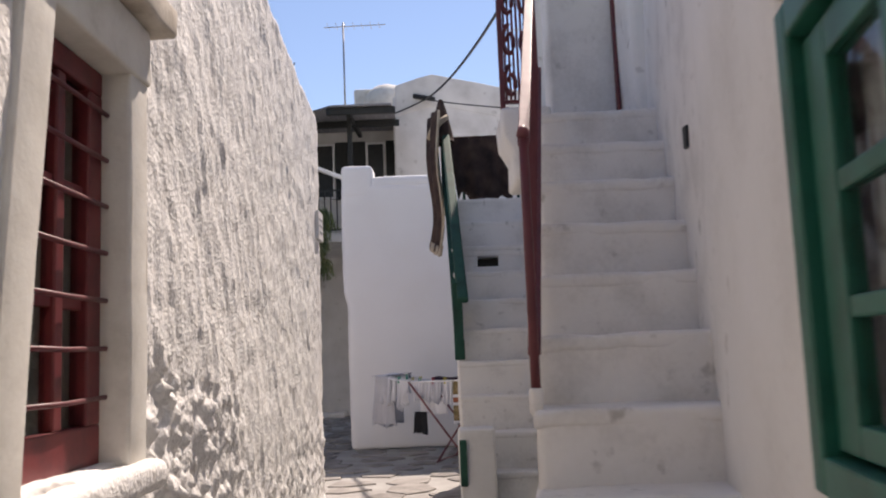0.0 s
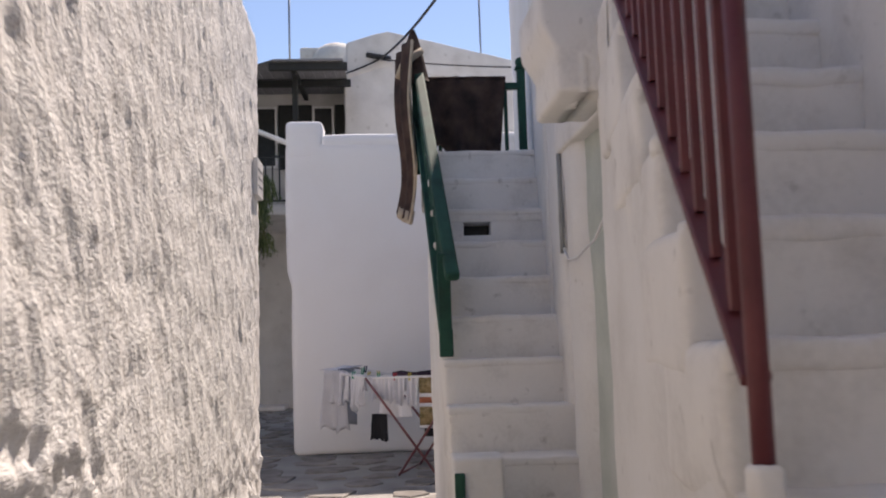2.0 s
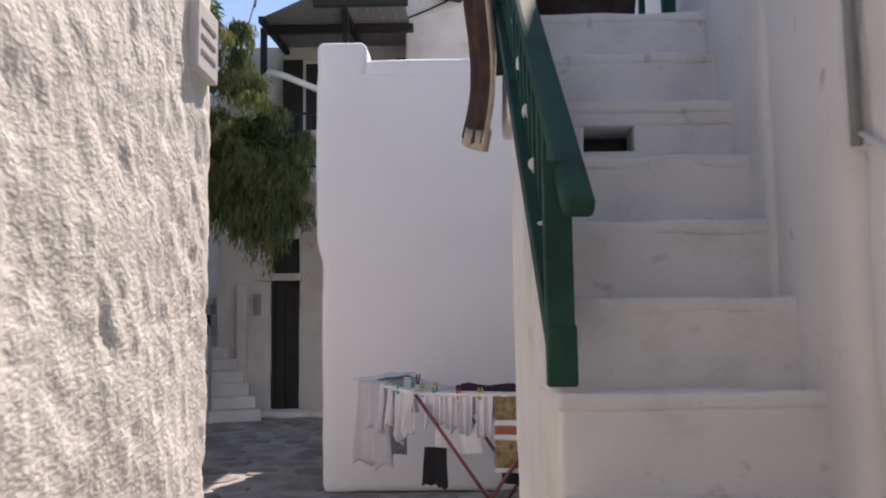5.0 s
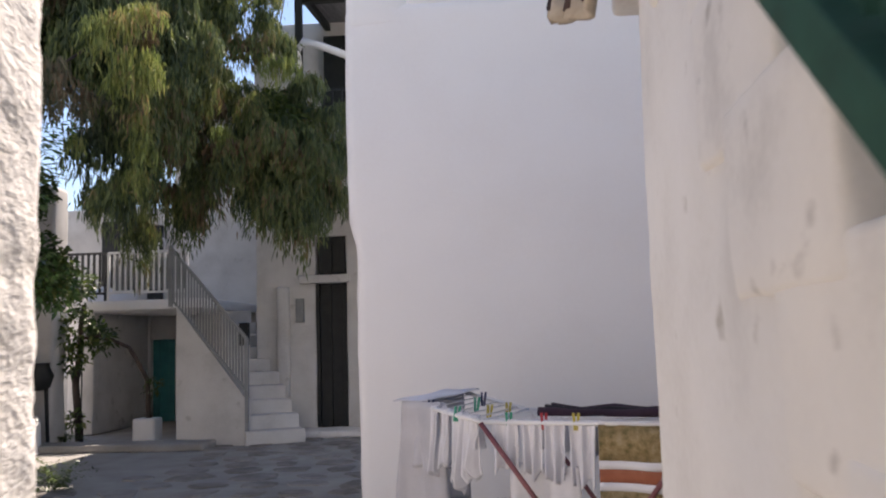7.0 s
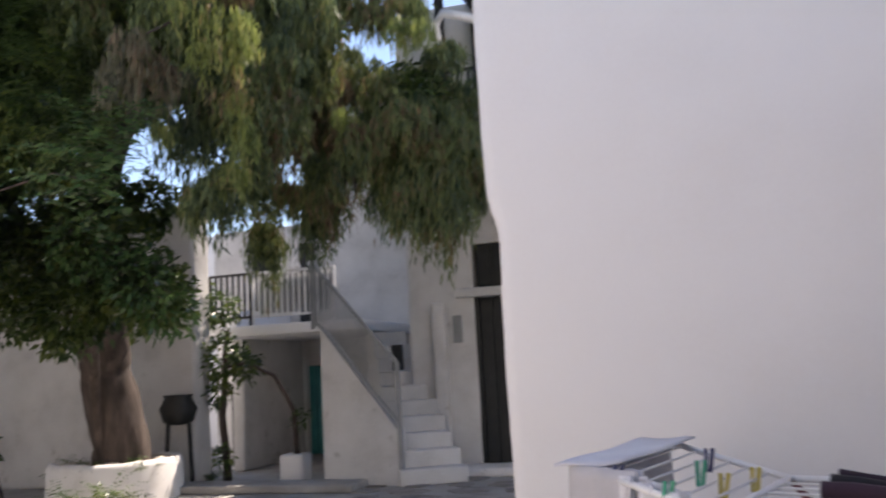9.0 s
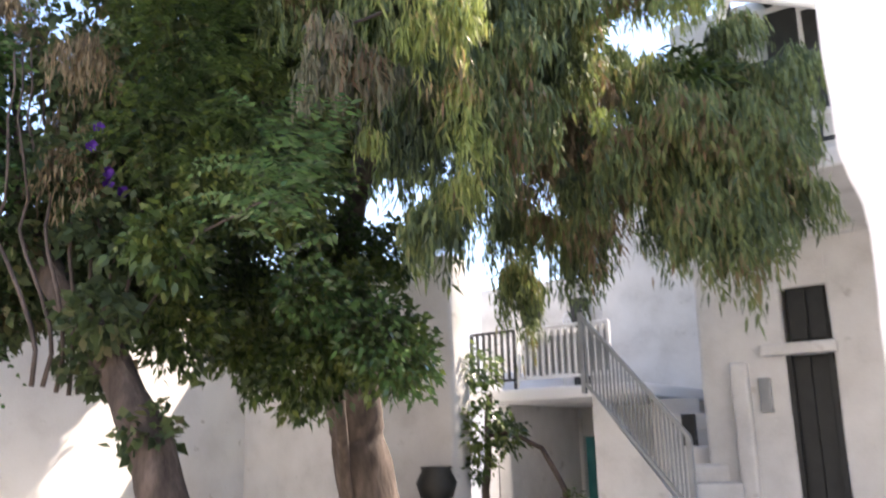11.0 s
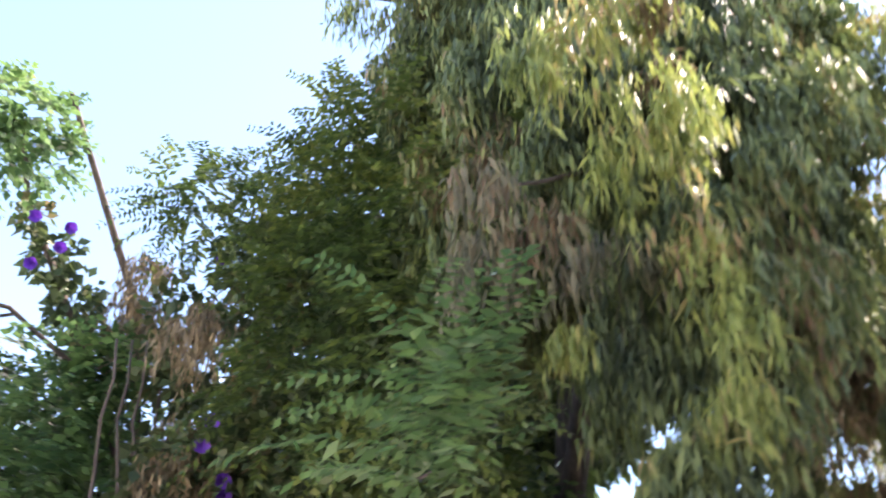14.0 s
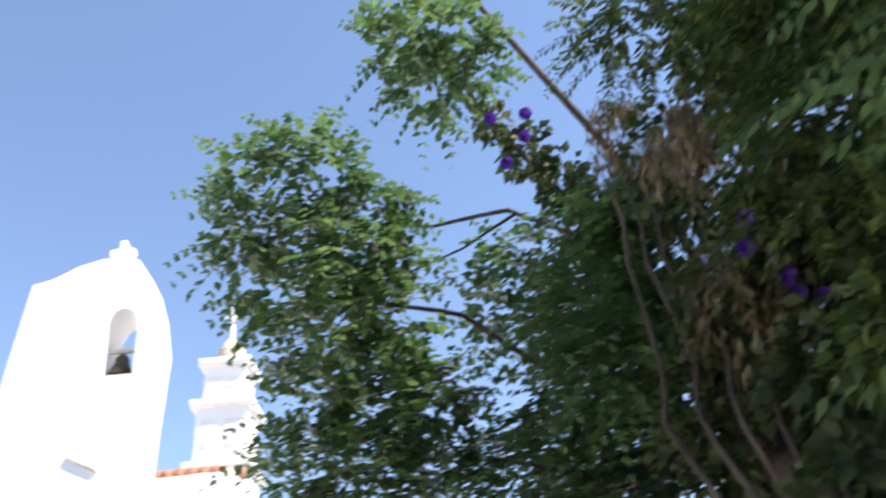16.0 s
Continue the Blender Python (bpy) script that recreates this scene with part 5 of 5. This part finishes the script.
bush = thing("court_tree", "dense dark green tree with low bushy crown in the court", "tree")
limb("trunk", [(-7.35, 16.75, 0.3), (-7.2, 16.4, 1.2), (-6.7, 15.7, 2.2), (-6.1, 15.2, 2.9)], 0.07, 0.05, bush)
dense = [(-8.2, 14.2, 3.0, 0.9), (-8.9, 15.2, 3.6, 1.0), (-7.4, 13.6, 3.0, 0.7), (-5.35, 14.9, 2.15, 0.48), (-5.9, 14.9, 2.45, 0.65), (-6.3, 14.9, 2.1, 0.6), (-6.9, 14.8, 2.5, 0.75), (-5.75, 13.0, 2.75, 0.4), (-6.5, 13.7, 2.4, 0.5), (-5.5, 13.3, 3.4, 0.45), (-6.6, 14.6, 3.8, 0.9), (-7.6, 14.4, 3.4, 0.8), (-5.6, 14.0, 3.4, 0.5), (-6.4, 15.4, 3.2, 0.55), (-5.95, 15.7, 3.2, 0.4), (-7.2, 15.3, 3.2, 0.6), (-7.9, 15.6, 2.9, 0.6)]
quads("crown", tufts(dense, 6500, rng, 0.085, 0.24, 0.3), BUSH_LEAF, bush)
quads("tip_foliage", tufts([(-5.3, 14.6, 2.3, 0.38), (-5.1, 14.8, 2.0, 0.32), (-5.7, 14.3, 2.6, 0.35)], 3000, rng, 0.08, 0.22, 0.7), PINNATE, bush, "bright green leaf tips")

melia = thing("pinnate_tree", "tree with feathery pinnate leaves and a leaning twin trunk", "tree")
limb("trunk", [(-5.25, 13.1, 0.0), (-5.42, 13.0, 0.5), (-5.75, 13.0, 1.4), (-6.2, 12.95, 2.0), (-7.0, 12.9, 2.75), (-7.33, 12.85, 3.1), (-7.36, 12.84, 3.5), (-7.42, 12.85, 3.9)], 0.19, 0.06, melia, sides=14)
limb("limb", [(-6.2, 12.95, 2.0), (-5.5, 13.05, 2.8), (-4.8, 12.95, 2.85), (-4.2, 12.65, 2.68)], 0.012, 0.005, melia, sides=6)
limb("limb", [(-7.36, 12.84, 3.5), (-7.47, 12.66, 4.9), (-7.2, 12.2, 5.5), (-6.93, 11.73, 6.1)], 0.035, 0.02, melia, wob=0.008)
limb("limb", [(-7.4, 12.7, 3.8), (-7.5, 12.2, 4.8), (-7.44, 11.76, 5.5), (-7.1, 11.5, 5.9)], 0.035, 0.015, melia, wob=0.02)
limb("limb", [(-7.42, 12.6, 4.2), (-7.39, 11.84, 4.62), (-7.44, 11.37, 4.58), (-7.2, 10.8, 4.5)], 0.020, 0.008, melia, wob=0.015)
limb("limb", [(-7.39, 11.9, 4.6), (-7.52, 11.54, 4.45), (-7.4, 11.1, 4.2)], 0.012, 0.006, melia, sides=6, wob=0.01)
limb("limb", [(-7.36, 12.84, 3.4), (-7.72, 12.05, 3.6), (-7.57, 11.5, 4.0), (-7.4, 10.8, 4.1)], 0.035, 0.010, melia)
limb("limb", [(-7.3, 12.82, 2.95), (-7.69, 12.1, 3.0), (-7.7, 11.3, 3.2)], 0.03, 0.010, melia)
tops = [(-6.86, 10.52, 4.88, 0.16), (-6.92, 10.22, 4.72, 0.18), (-7.13, 10.15, 4.4, 0.18), (-7.01, 10.66, 4.7, 0.2), (-7.14, 11.0, 4.62, 0.18), (-7.21, 10.47, 4.44, 0.24), (-7.17, 10.8, 4.22, 0.26), (-7.34, 11.08, 4.33, 0.2), (-7.33, 10.34, 4.15, 0.22), (-7.35, 10.64, 3.89, 0.28), (-7.37, 11.1, 3.93, 0.28), (-7.49, 10.49, 3.55, 0.26), (-7.58, 10.87, 3.48, 0.32), (-7.58, 11.25, 3.51, 0.28), (-7.62, 10.45, 3.2, 0.26), (-7.71, 10.8, 3.1, 0.35), (-7.74, 11.22, 3.1, 0.3), (-7.67, 11.62, 4.2, 0.16), (-7.8, 11.87, 3.93, 0.2), (-8.0, 11.89, 3.3, 0.3), (-7.75, 12.1, 3.55, 0.26), (-7.75, 12.4, 2.9, 0.36), (-7.65, 11.75, 3.0, 0.32), (-7.85, 12.3, 3.25, 0.34), (-7.7, 12.2, 4.05, 0.28), (-8.4, 12.6, 3.5, 0.45), (-8.4, 12.0, 2.9, 0.45), (-7.6, 12.5, 2.4, 0.4), (-7.4, 11.9, 2.5, 0.4), (-7.5, 12.35, 4.3, 0.3), (-7.3, 12.2, 3.9, 0.36), (-7.0, 12.2, 3.4, 0.36), (-7.6, 11.9, 4.45, 0.18), (-7.15, 12.5, 4.35, 0.28)]
tops = [(x, y + 0.10 if y < 11.0 else y, z - 0.04, r) for x, y, z, r in tops]
tops += [(-7.08, 11.41, 5.95, 0.22), (-7.09, 11.68, 5.92, 0.16), (-7.13, 11.22, 5.87, 0.18), (-7.3, 11.42, 5.62, 0.22), (-7.25, 11.78, 5.7, 0.14)]
quads("crown", clump_fronds(tops, 850, rng), PINNATE, melia)
# clumps behind the spray take the darker bush leaf as painted shade
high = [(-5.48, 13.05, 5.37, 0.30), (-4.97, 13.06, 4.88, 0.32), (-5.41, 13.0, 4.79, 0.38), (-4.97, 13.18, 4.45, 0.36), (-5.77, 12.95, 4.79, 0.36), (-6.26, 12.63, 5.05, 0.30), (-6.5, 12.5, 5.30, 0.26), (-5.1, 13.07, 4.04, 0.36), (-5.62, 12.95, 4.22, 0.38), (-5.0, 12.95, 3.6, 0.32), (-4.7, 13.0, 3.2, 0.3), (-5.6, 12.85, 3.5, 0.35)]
quads("shade_coloured_crown", clump_fronds(high, 560, rng, 0.25, 0.45, 12, 0.07, 0.2), BUSH_LEAF, melia)
# the nearest spray of feathery leaves
o, d, L = [], [], []
for k in range(34):
    a = radians(rng.uniform(-175, 20))
    o.append(np.array([-4.15, 12.62, 2.66]) + rng.normal(size=3) * np.array([0.14, 0.14, 0.15]))
    d.append(unit(np.array([math.cos(a) * 0.75 - 0.1, math.sin(a) * 0.6 + 0.05, rng.uniform(0.05, 0.85)])))
    L.append(rng.uniform(0.40, 0.68))
quads("near_spray", fronds(o, d, L, 15, rng, 0.085, 0.19), PINNATE, melia, "bright feathery spray of leaves")

vine = thing("flowering_vine", "dark climbing vine with purple flowers over the trees", "vine")
mass = [(-6.5, 13.1, 4.95, 0.42), (-6.0, 13.2, 4.6, 0.5), (-5.5, 13.3, 4.1, 0.45), (-6.2, 13.3, 5.2, 0.4), (-6.75, 12.95, 4.3, 0.6), (-7.1, 13.3, 3.5, 0.7), (-6.3, 13.2, 3.6, 0.6), (-7.5, 12.25, 4.85, 0.26), (-7.42, 12.0, 5.1, 0.22), (-7.4, 11.82, 5.35, 0.14), (-7.55, 12.5, 4.5, 0.34), (-6.9, 13.4, 2.7, 0.6), (-5.7, 13.5, 4.4, 0.5), (-7.9, 12.8, 3.9, 0.5), (-6.3, 12.9, 2.9, 0.35), (-6.0, 12.7, 2.3, 0.3), (-6.6, 12.7, 3.4, 0.35), (-8.2, 13.4, 3.0, 0.7), (-7.3, 13.0, 3.3, 0.35), (-7.5, 12.9, 2.6, 0.4), (-7.0, 12.6, 2.9, 0.3), (-8.0, 12.9, 2.5, 0.5), (-5.55, 13.0, 0.9, 0.22), (-5.8, 12.98, 1.5, 0.25), (-6.3, 12.9, 2.0, 0.3)]
quads("foliage", tufts(mass, 3900, rng, 0.085, 0.36, 0.35), VINE_LEAF, vine)
quads("dry_twig_mass", cascades([(-7.3, 12.62, 4.95, 0.24, 0.5), (-7.2, 12.75, 4.7, 0.24, 0.6), (-6.92, 12.5, 5.0, 0.18, 0.5), (-6.9, 12.9, 3.9, 0.3, 0.9), (-6.5, 12.7, 3.5, 0.25, 0.8), (-6.2, 12.6, 4.2, 0.25, 0.6)], rng, 30, 26, 0.08), DRY, vine, "straw-coloured dry twigs")
for k in range(7):
    y = 12.4 + 0.14 * k
    limb("stem", [(-6.2 - 0.12 * k, y, 1.8), (-6.6 + 0.08 * k, y - 0.1, 2.9), (-6.5 - 0.16 * k, y - 0.15, 4.1 + 0.12 * k)], 0.018, 0.008, vine, sides=6, wob=0.12)


def flower(p, toward):
    """A funnel flower with five joined petals."""
    p, t = Vector(p), (Vector(toward) - Vector(p)).normalized()
    x = t.cross(Vector((0, 0, 1))).normalized()
    y = t.cross(x)
    vv = [p - t * 0.05]
    for r, h in ((0.010, -0.02), (0.030, 0.0), (0.045, 0.008)):
        for k in range(10):
            a = 2 * math.pi * k / 10
            rr = r * (1.0 if k % 2 else 0.9)
            vv.append(p + t * h + (x * math.cos(a) + y * math.sin(a)) * rr)
    ff = [(0, 1 + (k + 1) % 10, 1 + k) for k in range(10)]
    for s in range(2):
        for k in range(10):
            ff.append((1 + s * 10 + k, 1 + s * 10 + (k + 1) % 10, 11 + s * 10 + (k + 1) % 10, 11 + s * 10 + k))
    link("flower", mesh_of("flower", vv, ff, PETAL), vine, "purple funnel flower")


for k, p in enumerate(((-7.16, 11.78, 5.18), (-7.12, 12.0, 5.16), (-7.18, 11.98, 5.03), (-7.3, 11.86, 4.92), (-6.62, 12.85, 4.98), (-6.25, 12.72, 3.50), (-6.25, 12.86, 3.34), (-6.24, 12.98, 3.22), (-6.2, 12.74, 3.62), (-6.3, 12.9, 3.28))):
    flower(p, (-2.6 + 0.9 * math.sin(2.1 * k), 11.0 + math.sin(1.3 * k), 1.6 + 0.8 * math.cos(1.7 * k)))

# small tree and branch by the balcony
sm = thing("small_tree", "small tree with a dark bent branch by the balcony", "tree")
limb("trunk", [(-6.75, 18.5, 0.0), (-6.8, 18.45, 0.9), (-6.7, 18.4, 1.5), (-6.65, 18.4, 2.0)], 0.06, 0.035, sm)
quads("crown", tufts([(-6.7, 18.3, 1.65, 0.42), (-6.35, 18.3, 1.5, 0.28), (-6.8, 18.4, 2.3, 0.38), (-6.75, 18.3, 1.2, 0.28), (-6.75, 18.4, 0.35, 0.2)], 2600, rng, 0.09, 0.25, 0.3), BUSH_LEAF, sm)
bv = thing("climbing_plant", "bent woody climber in a white pot by the teal door", "plant")
limb("stem", [(-5.55, 18.2, 0.35), (-5.60, 18.2, 0.9), (-5.85, 18.2, 1.35), (-6.3, 18.2, 1.55), (-6.6, 18.2, 1.5)], 0.04, 0.02, bv, wob=0.02)
quads("leaves", tufts([(-5.5, 18.2, 0.8, 0.16), (-6.3, 18.2, 1.6, 0.22)], 2500, rng, 0.08, 0.25, 0.2), BUSH_LEAF, bv)
plaster("pot", (-5.75, 18.05, 0), (-5.42, 18.35, 0.36), WHITE, bv, 0.03, 0.1, 0.004)

# ---- planter and garden plants ----
pl = thing("planter", "low curved whitewashed planter wall round a tree", "planter")
v, f = [], []
segs = 40
for k in range(segs + 1):
    a = radians(-150 + 230 * k / segs)
    for r, z in ((1.28, 0.0), (1.26, 0.40), (1.20, 0.47), (1.08, 0.46), (1.04, 0.27)):
        q = Vector((-7.4 + r * math.cos(a) * 0.62, 17.05 + r * math.sin(a) * 0.62, z))
        v.append(q + noise.noise_vector(q * 4) * 0.02)
for k in range(segs):
    for j in range(4):
        f.append((k * 5 + j, (k + 1) * 5 + j, (k + 1) * 5 + j + 1, k * 5 + j + 1))
link("wall", mesh_of("wall", v, f, STAIR), pl)
bm = bmesh.new()
bmesh.ops.create_circle(bm, cap_ends=True, segments=32, radius=1.08, matrix=Matrix.Translation((-7.4, 17.05, 0.37)) @ Matrix.Diagonal((0.62, 0.62, 1, 1)))
part("soil", bm, SOIL, pl)
for k in range(14):
    a = radians(-140 + 16 * k)
    q = (-7.4 + 0.56 * math.cos(a), 17.05 + 0.54 * math.sin(a), 0.40)
    st = thing("garden_stone", "rough pale stone on the planter soil", "stone", "planter stones")
    v, f = soft_box((q[0] - 0.07, q[1] - 0.06, q[2] - 0.05), (q[0] + 0.07 + 0.02 * (k % 3), q[1] + 0.05, q[2] + 0.05 + 0.02 * (k % 2)), 0.035, 0.05, 0.018, 0.08)
    link("rock", mesh_of("rock", v, f, SLAB), st)
for x, y, z, r in ((-5.2, 13.9, 0.35, 0.34), (-4.75, 14.3, 0.3, 0.28), (-5.6, 14.55, 0.6, 0.3), (-7.0, 15.6, 0.35, 0.26), (-6.3, 14.6, 0.4, 0.3), (-6.9, 18.2, 0.3, 0.25), (-4.6, 13.2, 0.2, 0.26), (-7.35, 16.55, 0.55, 0.2), (-6.85, 16.75, 0.52, 0.16), (-7.75, 16.65, 0.55, 0.2)):
    sh = thing("shrub", "small dark green garden shrub", "shrub", "court shrubs")
    o = [np.array([x, y, max(0.05, z - r)])] * 26
    d = [unit(np.array([rng.normal(), rng.normal(), rng.uniform(0.5, 1.6)])) for _ in range(26)]
    quads("foliage", fronds(o, d, rng.uniform(r, 2 * r, 26), 10, rng, 0.09, 0.14), BUSH_LEAF, sh)
pot = thing("plant_pot", "round dark clay pot on an iron stand by the wall", "pot")
bm = bmesh.new()
tube(bm, [(-7.0, 17.75, 0.80), (-7.0, 17.75, 0.84), (-7.0, 17.75, 1.0), (-7.0, 17.75, 1.14), (-7.0, 17.75, 1.18)], [0.10, 0.19, 0.24, 0.17, 0.19], 16)
part("bowl", bm, DARK, pot, smooth=True)
for s in (-1, 1):
    one_bar("leg", (-7.0 + 0.20 * s, 17.75, 0), (-7.0 + 0.15 * s, 17.75, 0.90), 0.04, 0.04, DARK, pot)

# ---- paving: flat stones set in pale mortar ----
pav = tagged(link("pavement", None), "irregular grey flagstones with whitewashed joints in the court", "pavement", kind="structure")
prng = random.Random(8)
shapes = []
for s in range(10):
    n = prng.randint(5, 7)
    ring = []
    for k in range(n):
        a = 2 * math.pi * (k + prng.uniform(-0.28, 0.28)) / n
        ring.append((math.cos(a) * prng.uniform(0.8, 1.1), math.sin(a) * prng.uniform(0.8, 1.1)))
    v = [(x, y, -0.01) for x, y in ring] + [(x * 0.98, y * 0.98, 0.010) for x, y in ring] + [(x * 0.90, y * 0.90, 0.015) for x, y in ring]
    f = [tuple(range(2 * n, 3 * n))]
    for r in (0, n):
        for k in range(n):
            f.append((r + k, r + (k + 1) % n, r + n + (k + 1) % n, r + n + k))
    shapes.append(mesh_of("flagstone", v, f, STONE, False))
count = 0
rowy = 7.4
while rowy < 18.4:
    x = -6.2 + prng.uniform(-0.2, 0.2)
    while x < 0.9 and count < 298:
        w = prng.uniform(0.20, 0.34)
        inside = not (x > -1.45 and rowy > 12.0) and not (x > 0.0 and rowy < 9.2) and not (x < -1.0 and rowy < 7.9) and not (x < -4.6 and rowy > 14.4) and not ((x + 5.25) ** 2 + (rowy - 13.2) ** 2 < 0.3)
        if inside:
            st = link("flagstone", prng.choice(shapes), pav)
            st.location = (x + w * 0.9, rowy + prng.uniform(-0.05, 0.05), 0.002)
            st.rotation_euler = (0, 0, prng.uniform(0, 6.28))
            st.scale = (w * prng.uniform(0.85, 1.0), w * prng.uniform(0.62, 0.85), 1)
            count += 1
        x += w * 2.15
    rowy += 0.47
plaster("raised_paving", (-7.0, 17.2, 0), (-4.4, 17.7, 0.1), GROUND, None, 0.03, 0.15, 0.01, kind="structure", label="low raised pale paving by the back stair")
